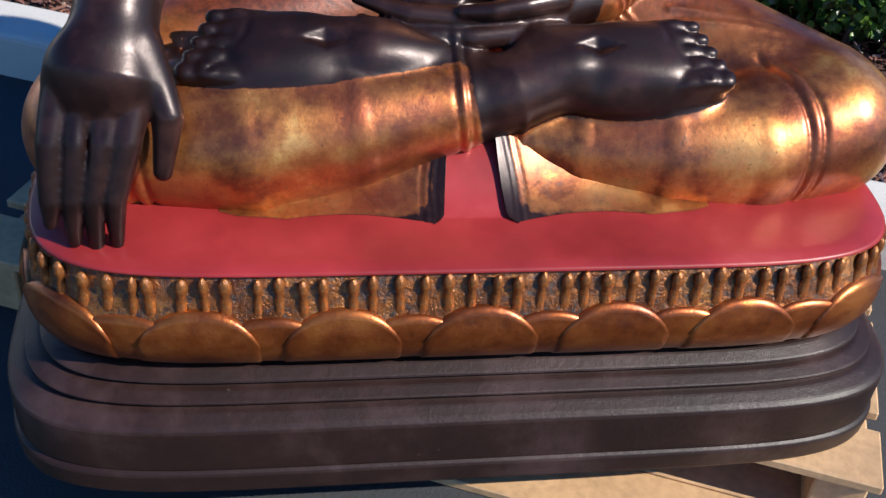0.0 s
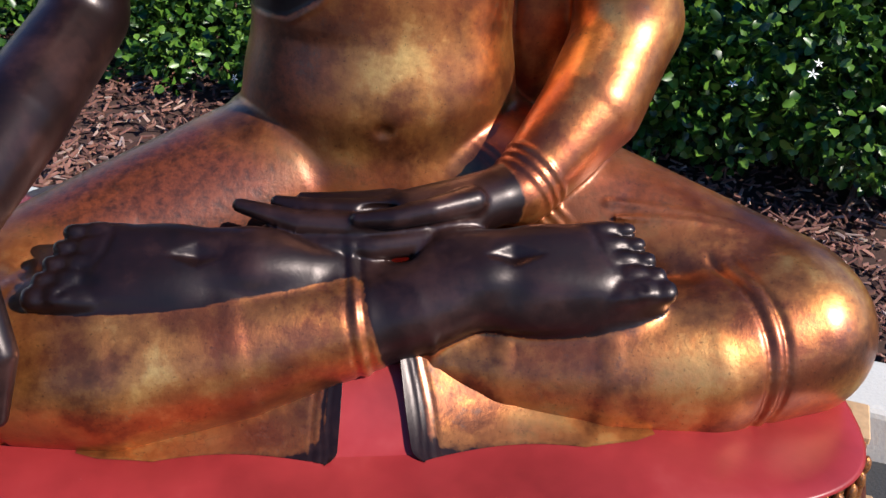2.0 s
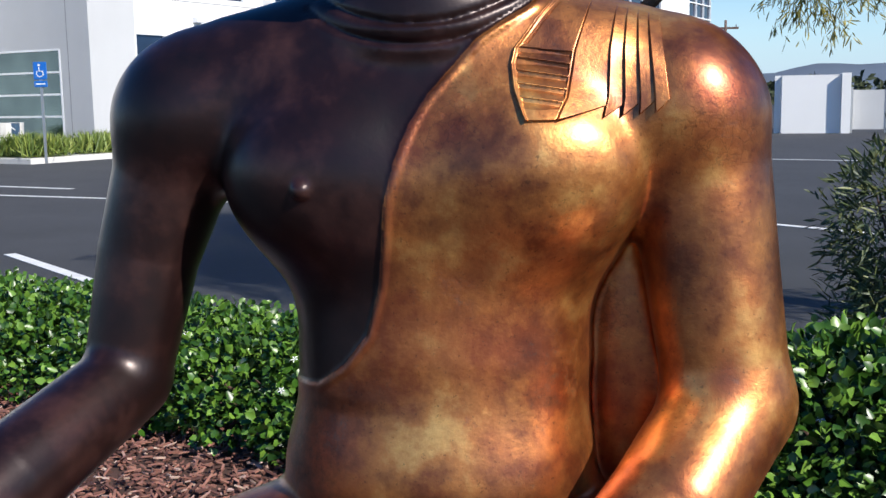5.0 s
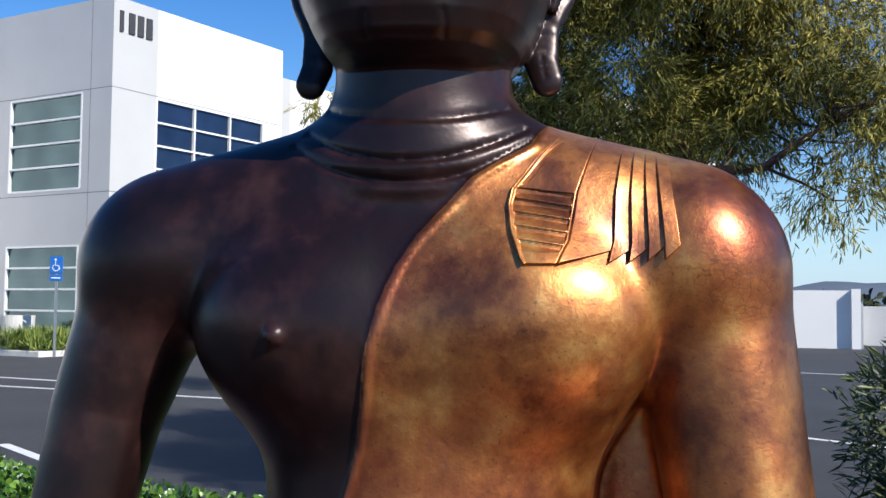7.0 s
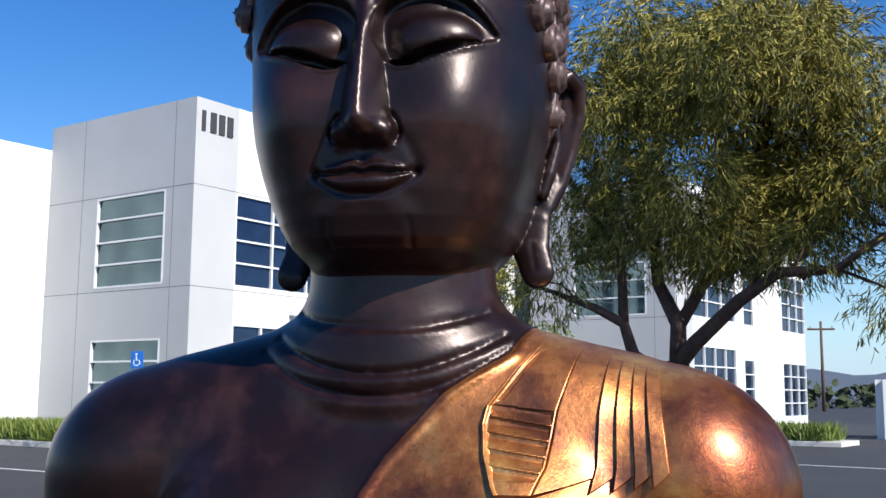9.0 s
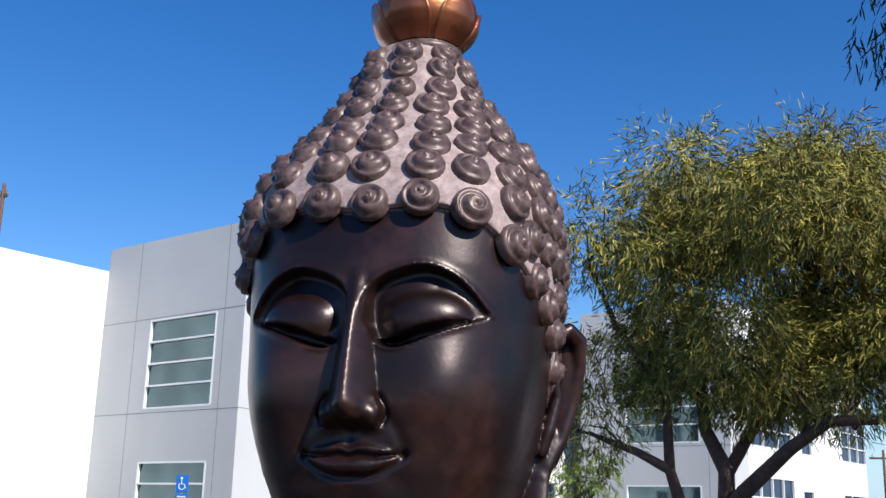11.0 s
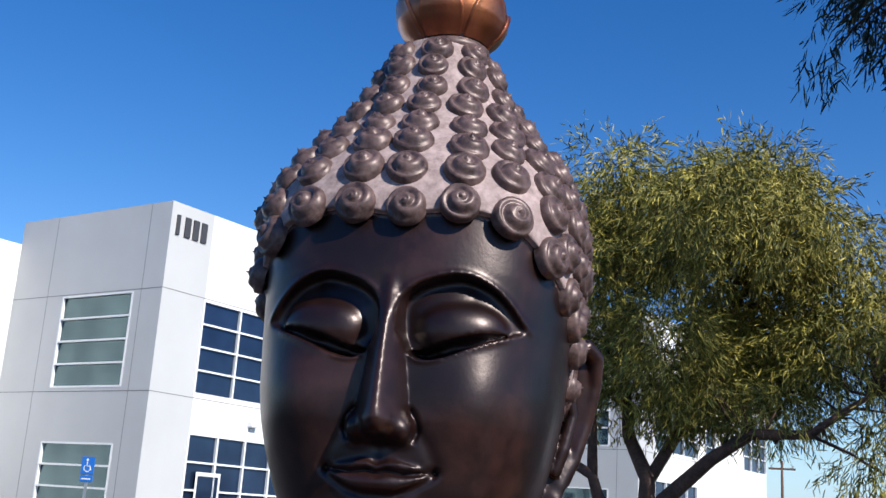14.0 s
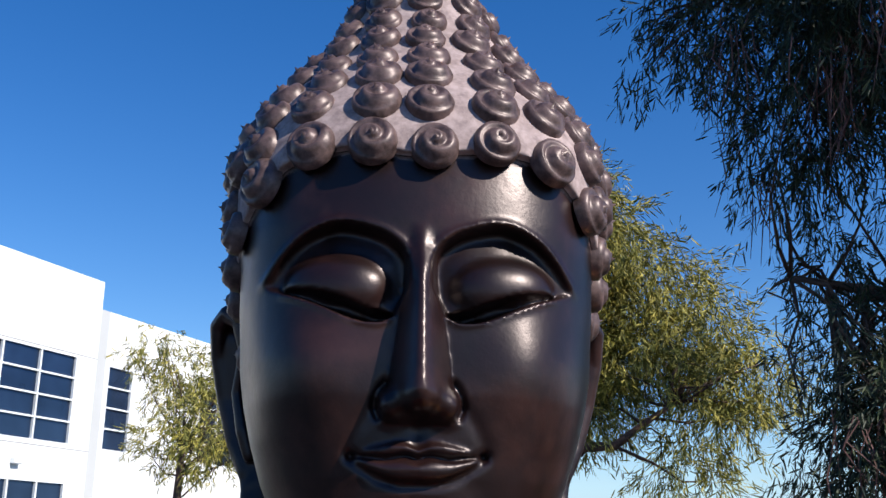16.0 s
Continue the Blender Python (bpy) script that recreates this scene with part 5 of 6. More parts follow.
def shrub(name, mat, blobs, count, length, width, seed, label, blooms=0, per=1.0, category="shrub"):
    """A shrub of leafy clumps: blobs are (centre, half sizes) in the kerb's frame."""
    rng = np.random.default_rng(seed)
    top = thing(name, label, category, group="shrubs in the bed", at=KERB)
    places, ways = [], []
    size = np.array([b[1][0] * b[1][1] * b[1][2] for b in blobs]) ** (2 / 3)
    share = (count * size / size.sum()).astype(int)
    for (c, r), n in zip(blobs, share):
        q = in_ball(n, rng, 0.55)
        lump = 1 + 0.13 * np.sin(q[:, :1] * 9 + seed) * np.cos(q[:, 1:2] * 8 + q[:, 2:] * 7)
        pt = np.array(c) + q * np.array(r) * lump
        keep = pt[:, 2] > 0.12
        places.append(pt[keep])
        ways.append(q[keep])
    P, Wd = np.concatenate(places), np.concatenate(ways)
    v, f = leaves(P, Wd, length, width, rng)
    ob = mesh_object("foliage", v, f, mat, top, True)
    tagged(ob, kind="stuff")
    bm = bmesh.new()
    sv, sf = [], []
    for c, r in blobs:
        for j in range(5):
            e = np.array(c) + in_ball(1, rng, 0.5)[0] * np.array(r) * 0.7
            b = (c[0] + rng.uniform(-0.1, 0.1), c[1] + rng.uniform(-0.1, 0.1), 0.08)
            tv, tf = tube([b, ((b[0] + e[0]) / 2 + 0.03, (b[1] + e[1]) / 2, (0.08 + e[2]) / 2 + 0.05), tuple(e)], [0.009, 0.007, 0.003], 5)
            sf += [tuple(i + len(sv) for i in t) for t in tf]
            sv += tv
    tagged(mesh_object("stem_mass", sv, sf, twig_mat, top), kind="stuff")
    for i in range(blooms):
        c, r = blobs[int(rng.integers(len(blobs)))]
        a, h = rng.uniform(-2.6, -0.5), rng.uniform(-0.35, 1.0)
        w = math.sqrt(max(0.05, 1 - min(1, abs(h)) ** 2))
        at = Vector((c[0] + r[0] * w * math.cos(a) * 1.02, c[1] + r[1] * w * math.sin(a) * 1.04, c[2] + r[2] * h * 1.03))
        if at.z > 0.2:
            part("flower", flower(at, 0.019 * rng.uniform(0.8, 1.15), rng), flower_mat, top, "white star-shaped flower")
    return top


for i, u0 in enumerate((-4.3, -3.45, -2.6, -1.75, -0.95, -0.25)):
    rr = random.Random(i)
    blobs = [((u0 + rr.uniform(-0.1, 0.1), 1.34, 0.25), (0.50, 0.44, 0.22)), ((u0 + 0.35, 1.26, 0.22), (0.36, 0.36, 0.21)), ((u0 - 0.25, 1.52, 0.28), (0.40, 0.40, 0.22)), ((u0 + 0.1, 1.72, 0.25), (0.45, 0.40, 0.22)), ((u0 + rr.uniform(-0.3, 0.3), 1.45, 0.40), (0.15, 0.17, 0.15))]
    shrub("shrub", carissa, blobs, 7600, 0.036, 0.0150, 20 + i, "low glossy green shrub with white flowers", 6)
for i, (u0, v0, h) in enumerate(((0.42, 1.35, 0.37), (0.95, 1.30, 0.40), (1.55, 1.45, 0.38), (2.2, 1.55, 0.40), (2.9, 1.6, 0.42))):
    blobs = [((u0, v0, h * 1.15), (0.46, 0.46, h * 0.80)), ((u0 + 0.25, v0 - 0.20, h * 0.95), (0.30, 0.30, h * 0.58)), ((u0 - 0.1, v0 + 0.35, h * 0.95), (0.42, 0.42, h * 0.85)), ((u0 + 0.15, v0 + 0.1, h * 1.55), (0.28, 0.28, h * 0.45))]
    shrub("shrub", carissa, blobs, 8200, 0.038, 0.0160, 40 + i, "tall glossy green shrub with white flowers", 7)
for i, (u0, v0) in enumerate(((0.55, 2.25), (1.25, 2.3), (1.95, 2.35), (2.7, 2.3))):
    blobs = [((u0, v0, 0.55), (0.46, 0.40, 0.50)), ((u0 + 0.2, v0, 0.96), (0.34, 0.34, 0.34)), ((u0 - 0.2, v0 + 0.05, 0.90), (0.32, 0.32, 0.34))]
    b = shrub("bottlebrush", needle, blobs, 11000, 0.060, 0.0050, 60 + i, "grey-green needle-leaved shrub with red flowers")
    rr = random.Random(90 + i)
    for j in range(4):
        bm = bmesh.new()
        c = Vector((u0 + rr.uniform(-0.3, 0.3), v0 - 0.3 + rr.uniform(-0.05, 0.1), rr.uniform(0.6, 1.0)))
        for q in range(40):
            d = Vector((rr.gauss(0, 1), rr.gauss(0, 1), rr.gauss(0, 0.5))).normalized()
            e = c + Vector((0, 0, rr.uniform(-0.03, 0.03)))
            s = d.cross(Vector((0.3, 0.5, 0.8))).normalized() * 0.0018
            bm.faces.new([bm.verts.new(k) for k in (e - s, e + s, e + d * 0.028)])
        part("flower", bm, red_flower, b, "red bottlebrush flower")


# ---------------------------------------------------------------- trees
def branch_run(a, b, bend, rng, n=5):
    a, b = np.array(a, float), np.array(b, float)
    ts = np.linspace(0, 1, n)
    off = np.cumsum(rng.normal(0, bend, (n, 3)), 0) * (ts * (1 - ts) * 4)[:, None]
    return [tuple(a + (b - a) * t + o) for t, o in zip(ts, off)]


def tree(name, label, trunk_runs, clumps, count, length, width, mat, seed, droop=0.5, twigs=5, shell=0.25, strands=0):
    """trunk_runs: (points, radii); clumps: (centre, half sizes) of leafy sprays."""
    rng = np.random.default_rng(seed)
    top = thing(name, label, "tree")
    tv, tf = [], []
    tips = []
    for pts, rad in trunk_runs:
        v, f = tube(pts, rad, 9)
        tf += [tuple(i + len(tv) for i in t) for t in f]
        tv += v
        for q, e in zip(pts[1:-1], pts[2:]):
            tips += [tuple(np.array(q) * (1 - g) + np.array(e) * g) for g in (0.0, 0.25, 0.5, 0.75, 1.0)]
    mesh_object("trunk", tv, tf, bark_mat, top, True, "brown forked trunk and limbs")
    bv, bf, P, Wd = [], [], [], []
    vol = np.array([c[1][0] * c[1][1] * c[1][2] for c in clumps]) ** 0.75
    share = np.maximum(1, (count * vol / vol.sum()).astype(int))
    for (c, r), n in zip(clumps, share):
        c, r = np.array(c), np.array(r)
        for j in range(twigs):
            root = min(tips, key=lambda q: np.linalg.norm(np.array(q) - c) + rng.uniform(0, 0.7))
            e = c + in_ball(1, rng, 0.5)[0] * r * 0.9
            run = branch_run(root, e, 0.05, rng)
            v, f = tube(run, [0.013, 0.010, 0.007, 0.005, 0.003], 5)
            bf += [tuple(i + len(bv) for i in t) for t in f]
            bv += v
        sprays = max(3, n // 22)
        hub = c + in_ball(sprays, rng, shell) * r
        out = (hub - c) / r
        way = out * 0.6 + np.array((0, 0, -droop)) + rng.normal(0, 0.35, (sprays, 3))
        way /= np.linalg.norm(way, axis=1)[:, None]
        k = np.repeat(np.arange(sprays), 22)
        along = rng.uniform(0, 1, len(k))[:, None]
        P.append(hub[k] + way[k] * along * 0.26 + rng.normal(0, 0.02, (len(k), 3)))
        Wd.append(way[k] + np.array((0, 0, -0.25)))
    v, f = leaves(np.concatenate(P), np.concatenate(Wd), length, width, rng, 0.15, 0.55, 0.45)
    crown = mesh_object("crown", v, f, mat, top)
    tagged(crown, kind="stuff")
    tagged(mesh_object("branch_mass", bv, bf, twig_mat, top, True), kind="stuff")
    if strands:
        sv, sf = [], []
        allp = np.concatenate(P)
        bunch = allp[rng.choice(len(allp), strands // 9)]
        for i in range(strands):
            a = bunch[i // 9 % len(bunch)] + rng.normal(0, 0.055, 3)
            ln = rng.uniform(0.16, 0.48)
            s, g = tube([tuple(a), tuple(a + np.array((rng.normal(0, 0.03), rng.normal(0, 0.03), -ln * 0.5))), tuple(a + np.array((rng.normal(0, 0.05), rng.normal(0, 0.05), -ln)))], [0.0030, 0.0042, 0.0015], 4)
            sf += [tuple(q + len(sv) for q in t) for t in g]
            sv += s
        tagged(mesh_object("hanging_pod_mass", sv, sf, pod_mat, top), "thin reddish brown hanging pods", kind="stuff")
    return top


TY = 7.2
runs = [([(0.02, TY, 0.0), (0.0, TY, 0.8), (0.0, TY, 1.40), (-0.01, TY, 1.70)], [0.125, 0.10, 0.09, 0.085]),
        ([(0.0, TY, 1.55), (-0.18, TY - 0.05, 1.63), (-0.33, TY - 0.1, 1.74), (-0.40, TY - 0.1, 1.98), (-0.62, TY - 0.15, 2.10), (-0.98, TY - 0.2, 2.24)], [0.06, 0.055, 0.05, 0.042, 0.032, 0.015]),
        ([(-0.01, TY, 1.65), (0.0, TY, 1.98), (-0.15, TY + 0.1, 2.30), (-0.2, TY + 0.1, 3.0), (-0.3, TY, 3.7)], [0.07, 0.062, 0.05, 0.035, 0.015]),
        ([(0.0, TY, 1.68), (0.12, TY - 0.1, 1.82), (0.45, TY - 0.3, 2.12), (0.72, TY - 0.45, 2.30), (1.10, TY - 0.6, 2.30), (1.30, TY - 0.6, 2.45), (1.55, TY - 0.6, 2.62)], [0.065, 0.06, 0.05, 0.042, 0.032, 0.024, 0.014]),
        ([(0.0, TY, 1.95), (0.25, TY + 0.2, 2.4), (0.5, TY + 0.3, 3.0), (0.8, TY + 0.3, 3.7)], [0.05, 0.042, 0.032, 0.014]),
        ([(-0.40, TY - 0.1, 1.98), (-0.42, TY, 2.5), (-0.8, TY, 3.1), (-1.0, TY, 3.6)], [0.042, 0.034, 0.025, 0.012])]
rr = random.Random(12)
clumps = []
for i in range(46):
    a, h = rr.uniform(0, math.tau), rr.uniform(-1, 1)
    w = math.sqrt(max(0.0, 1 - h * h)) * rr.uniform(0.35, 0.86)
    c = (0.33 + 1.60 * w * math.cos(a), TY + 1.35 * w * math.sin(a), 3.52 + 0.92 * h)
    clumps.append((c, (rr.uniform(0.30, 0.52), rr.uniform(0.30, 0.5), rr.uniform(0.22, 0.36))))
clumps += [((x, TY + d, z), (0.46, 0.42, 0.28)) for x, d, z in ((1.35, -0.3, 3.0), (0.95, 0.1, 2.72), (0.45, 0.1, 2.74), (-0.30, 0.0, 2.72), (-0.80, 0.0, 2.86), (1.80, -0.2, 3.25), (2.15, -0.3, 2.85), (1.55, 0.3, 3.4))]
clumps += [((1.75, TY - 0.5, 2.55), (0.40, 0.35, 0.30)), ((1.55, TY - 0.6, 2.15), (0.30, 0.3, 0.22)), ((2.0, TY - 0.3, 2.9), (0.35, 0.4, 0.35)), ((-0.95, TY - 0.2, 2.35), (0.35, 0.3, 0.25)), ((0.9, TY - 0.5, 2.5), (0.3, 0.3, 0.2))]
tree("willow_tree", "broad olive-green tree with narrow leaves and forked trunk", runs, clumps, 135000, 0.084, 0.0050, willow, 3, twigs=3)

# the nearer, weeping tree: its trunk stands out of the way, its shoots hang in front
NX, NY = 3.48, 4.6
runs = [([(NX, NY, 0.0), (NX - 0.05, NY, 1.4), (NX - 0.1, NY, 2.6), (NX - 0.2, NY - 0.1, 3.6)], [0.17, 0.14, 0.12, 0.09]),
        ([(NX - 0.1, NY, 2.6), (NX - 0.7, NY - 0.1, 3.6), (NX - 1.4, NY - 0.2, 4.4), (NX - 2.2, NY - 0.3, 4.9)], [0.08, 0.065, 0.045, 0.015]),
        ([(NX - 0.2, NY, 3.4), (NX - 0.2, NY - 0.8, 4.4), (NX - 0.6, NY - 1.5, 5.0)], [0.07, 0.05, 0.015]),
        ([(NX - 0.1, NY, 2.4), (NX - 0.9, NY + 0.1, 2.9), (NX - 1.7, NY, 3.0)], [0.06, 0.045, 0.014])]
clumps = []
rr = random.Random(21)
for i in range(30):
    f = rr.random()
    clumps.append(((NX - 2.25 + 2.6 * f, NY - 0.5 + rr.uniform(-0.5, 0.7), rr.uniform(4.0, 5.4)), (0.38, 0.4, 0.45)))
for i in range(16):
    f = rr.random()
    clumps.append(((NX - 2.20 + 1.7 * f, NY - 0.45 + rr.uniform(-0.3, 0.4), rr.uniform(3.55, 4.15)), (0.26, 0.3, 0.30)))
for i in range(24):
    f = rr.random()
    clumps.append(((NX - 1.60 + 1.7 * f, NY - 0.2 + rr.uniform(-0.3, 0.4), rr.uniform(1.9, 3.2)), (0.28, 0.3, 0.34)))
clumps += [((1.00, NY - 0.45, 4.05), (0.13, 0.15, 0.13)), ((1.16, NY - 0.45, 4.32), (0.20, 0.20, 0.20)), ((1.30, NY - 0.45, 4.62), (0.26, 0.25, 0.24))]
for i in range(16):
    clumps.append(((NX - 1.65 + rr.uniform(0.0, 0.9), NY - 0.2 + rr.uniform(-0.3, 0.3), rr.uniform(1.75, 2.65)), (0.26, 0.28, 0.26)))
# unseen part of the crown towards the sun, added to shade the shoots
for i in range(12):
    clumps.append(((NX - 0.2 + rr.uniform(-0.9, 1.2), NY - 1.2 + rr.uniform(-0.8, 0.6), rr.uniform(4.2, 5.6)), (0.6, 0.6, 0.45)))
tree("weeping_tree", "weeping tree with long hanging shoots, shade painted into its leaves", runs, clumps, 125000, 0.085, 0.0050, weeping, 7, droop=0.7, strands=1300, twigs=3)

# two more small trees, farther off
runs = [([(-3.7, 13.0, 0.0), (-3.65, 13.0, 1.5), (-3.6, 12.95, 2.8)], [0.09, 0.07, 0.04])]
rr = random.Random(5)
clumps = [((-3.50 + rr.uniform(-0.7, 0.7), 13.0 + rr.uniform(-0.6, 0.6), 3.35 + rr.uniform(-0.6, 0.85)), (0.42, 0.42, 0.32)) for i in range(14)]
tree("young_tree", "sparse young olive-green tree", runs, clumps, 13000, 0.10, 0.007, willow, 11, twigs=3)
runs = [([(-5.0, 29.5, 0.0), (-5.0, 29.5, 1.2), (-4.95, 29.5, 2.2)], [0.06, 0.05, 0.03])]
clumps = [((-5.0 + rr.uniform(-0.7, 0.7), 29.5 + rr.uniform(-0.5, 0.5), 2.3 + rr.uniform(-1.1, 1.1)), (0.5, 0.5, 0.4)) for i in range(14)]
tree("young_tree", "small yellow-green tree near the building", runs, clumps, 6000, 0.16, 0.012, grass_mat, 13, twigs=3)
# ---------------------------------------------------------------- office buildings
white = plain("white stucco", (0.78, 0.78, 0.77), 0.85, vary=0.03, scale=0.4, bump=0.05, fine=30)
grey = plain("grey stucco", (0.49, 0.495, 0.50), 0.85, vary=0.05, scale=0.4, bump=0.05, fine=30)
frame_mat = plain("white aluminium", (0.75, 0.76, 0.77), 0.4, vary=0.03, bump=0)
joint_mat = plain("joint", (0.20, 0.20, 0.21), 0.9, bump=0)
number_mat = plain("dark numerals", (0.05, 0.05, 0.055), 0.5, bump=0)
glass, n, l, p = material("tinted glass")
g1 = add_noise(n, l, 0.7, 2)
l.new(add_ramp(n, l, g1.outputs["Fac"], [(0.3, (0.07, 0.11, 0.125)), (0.7, (0.12, 0.18, 0.19))]).outputs["Color"], p.inputs["Base Color"])
p.inputs["Metallic"].default_value, p.inputs["Roughness"].default_value = 0.75, 0.06


# same glass; the long face's dark blue reflection is put into its colour
glass_blue_reflection, n, l, p = material("glass with painted blue reflection")
g1 = add_noise(n, l, 0.7, 2)
l.new(add_ramp(n, l, g1.outputs["Fac"], [(0.3, (0.018, 0.035, 0.075)), (0.7, (0.035, 0.065, 0.13))]).outputs["Color"], p.inputs["Base Color"])
p.inputs["Metallic"].default_value, p.inputs["Roughness"].default_value = 0.6, 0.06


def window(parent, axis, a0, a1, z0, z1, cols, rows, depth=0.10):
    """A glazed opening in the face where local axis 0 (long face) or 1 (short face) runs; frame, panes and bars."""
    win = new("window")
    win.parent = parent
    P = (lambda a, d, z: (a, d, z)) if axis == 0 else (lambda a, d, z: (d, a, z))

    def bar(name, a, b, d0, d1, z, zz, mat):
        p0, p1 = P(a, d0, z), P(b, d1, zz)
        return part(name, box_bm(min(p0[0], p1[0]), min(p0[1], p1[1]), z, max(p0[0], p1[0]), max(p0[1], p1[1]), zz), mat, win)

    for i in range(cols):
        for j in range(rows):
            x0, x1 = a0 + (a1 - a0) * i / cols, a0 + (a1 - a0) * (i + 1) / cols
            q0, q1 = z0 + (z1 - z0) * j / rows, z0 + (z1 - z0) * (j + 1) / rows
            bar("pane", x0 + 0.03, x1 - 0.03, depth - 0.01, depth + 0.01, q0 + 0.03, q1 - 0.03, glass_blue_reflection if axis == 0 else glass)
    for i in range(cols + 1):
        x = a0 + (a1 - a0) * i / cols
        bar("mullion", x - 0.035, x + 0.035, -0.012, depth - 0.015, z0, z1, frame_mat)
    for j in range(rows + 1):
        z = z0 + (z1 - z0) * j / rows
        bar("transom", a0, a1, -0.008, depth - 0.02, z - 0.03, z + 0.03, frame_mat)
    return win


def slab_with_holes(parent, name, axis, a0, a1, z0, z1, holes, thick, mat, d0=0.0):
    """A wall panel with openings cut through, made of blocks butted end to end."""
    xs = sorted({a0, a1, *[h[0] for h in holes], *[h[1] for h in holes]})
    zs = sorted({z0, z1, *[h[2] for h in holes], *[h[3] for h in holes]})
    bm = bmesh.new()
    for xa, xb in zip(xs[:-1], xs[1:]):
        for za, zb in zip(zs[:-1], zs[1:]):
            mx, mz = (xa + xb) / 2, (za + zb) / 2
            if any(h[0] < mx < h[1] and h[2] < mz < h[3] for h in holes):
                continue
            if axis == 0:
                box_bm(xa, d0, za, xb, d0 + thick, zb, bm=bm)
            else:
                box_bm(d0, xa, za, d0 + thick, xb, zb, bm=bm)
    bmesh.ops.remove_doubles(bm, verts=bm.verts, dist=0.0005)
    return part(name, bm, mat, parent)


def office_block(label, m, top=10.73, long=8.0, tail=40.0, tail_top=9.85, short=7.5):
    """A two-storey tilt-up block: grey corner, white long face, glazed bands. Local x runs along the white face, y along the grey one."""
    b = thing("office_building", label, "building", at=m)
    wh = [(1.83, 6.97, 4.87, 7.85), (1.83, 6.97, 0.15, 3.6)]
    gh = [(1.33, 4.74, 4.87, 7.855), (1.33, 4.74, 0.4, 3.09)]
    slab_with_holes(b, "wall", 0, 1.83, long, 0, top, wh, 0.3, white)
    slab_with_holes(b, "wall", 0, 0.0, 1.83, 0, top, [], 0.3, grey)
    slab_with_holes(b, "wall", 1, 0.3, short, 0, top, gh, 0.3, grey)
    part("roof", box_bm(0.3, 0.3, top - 0.6, long, short, top - 0.4), grey, b)
    part("wall", box_bm(long - 0.3, 0.3, 0, long, short, top - 0.01), white, b)
    for z in (7.93, 4.72):
        part("joint", box_bm(-0.004, 0.0, z - 0.012, 0.0, short, z + 0.012), joint_mat, b)
        part("joint", box_bm(-0.004, -0.004, z - 0.012, long, 0.0, z + 0.012), joint_mat, b)
    for y in (0.95, 5.6):
        part("joint", box_bm(-0.003, y - 0.01, 0, 0.0, y + 0.01, top), joint_mat, b)
    # the lower wing behind, set back a little
    th = [(long + 1.1, long + 2.5, 4.9, 7.9), (long + 1.1, long + 2.5, 0.4, 3.2), (long + 7, long + 11, 4.9, 7.9), (long + 7, long + 11, 0.4, 3.2)] if tail > 12 else []
    slab_with_holes(b, "wall", 0, long, long + 0.9, 0, tail_top, [], 0.3, grey, 0.35)
    slab_with_holes(b, "wall", 0, long + 0.9, tail, 0, tail_top, th, 0.3, white, 0.35)
    part("roof", box_bm(long, 0.65, tail_top - 0.6, tail, 14, tail_top - 0.4), grey, b)
    part("wall", box_bm(tail - 0.3, 0.65, 0, tail, 14, tail_top), white, b)
    window(b, 0, 1.83, 6.97, 4.87, 7.85, 3, 4)
    window(b, 0, 1.83, 6.97, 0.15, 3.6, 4, 4)
    window(b, 1, 1.33, 4.74, 4.87, 7.855, 1, 4)
    window(b, 1, 1.33, 4.74, 0.4, 3.09, 1, 4)
    door = new("door")
    door.parent = b
    for name, a0, a1, z0, z1, mat in (("stile", 2.30, 2.38, 0.15, 2.45, frame_mat), ("stile", 3.30, 3.38, 0.15, 2.45, frame_mat), ("rail", 2.38, 3.30, 2.33, 2.45, frame_mat), ("rail", 2.38, 3.30, 0.15, 0.36, frame_mat), ("glass", 2.38, 3.30, 0.36, 2.33, glass_blue_reflection)):
        part(name, box_bm(a0, -0.030 if name != "glass" else -0.012, z0, a1, -0.014 if name != "glass" else -0.010, z1), mat, door)
    part("handle", box_bm(2.46, -0.075, 1.05, 2.50, -0.031, 1.45, 0.008), frame_mat, door, "white pull handle")
    for h in th:
        w = window(b, 0, h[0], h[1], h[2], h[3], 1 if h[1] - h[0] < 2 else 3, 4)
        w.location.y = 0.35
    part("interior", box_bm(0.8, 0.8, 0.1, long - 0.4, short - 0.2, top - 0.8), joint_mat, b)
    if th:
        part("interior", box_bm(long + 0.2, 1.0, 0.1, tail - 0.4, 13, tail_top - 0.8), joint_mat, b)
    return b


turn = Matrix.Rotation(math.atan2(0.939, 0.344), 4, "Z")
MAIN = Matrix.Translation((-15.67, 28.34, 0)) @ turn
main = office_block("two-storey white and grey office building with banded windows", MAIN)
# door number, kept as plain bars
for i in range(4):
    part("numeral", box_bm(0.22 + 0.36 * i, -0.05, 9.68, 0.46 + 0.36 * i - (0.1 if i == 0 else 0), -0.005, 10.33), number_mat, main, "dark raised numeral")
lamp = part("wall_light", box_bm(4.4, -0.22, 4.05, 4.75, -0.004, 4.25, 0.03, 2), frame_mat, main, "small white wall light")
# white wing standing forward at the grey wall's far end
wing = thing("office_wing", "plain white two-storey office wing", "building", at=MAIN)
part("wall", box_bm(-16, 7.5, 0, 14, 7.8, 9.93), white, wing)
part("wall", box_bm(-16, 7.8, 0, -15.7, 24, 9.93), white, wing)
part("roof", box_bm(-15.7, 7.8, 9.3, 14, 24, 9.5), grey, wing)
FAR = Matrix.Translation((-1.79, 44.0, 0)) @ turn
office_block("far two-storey white and grey office building", FAR, long=8.0, tail=18.7, short=7.0)

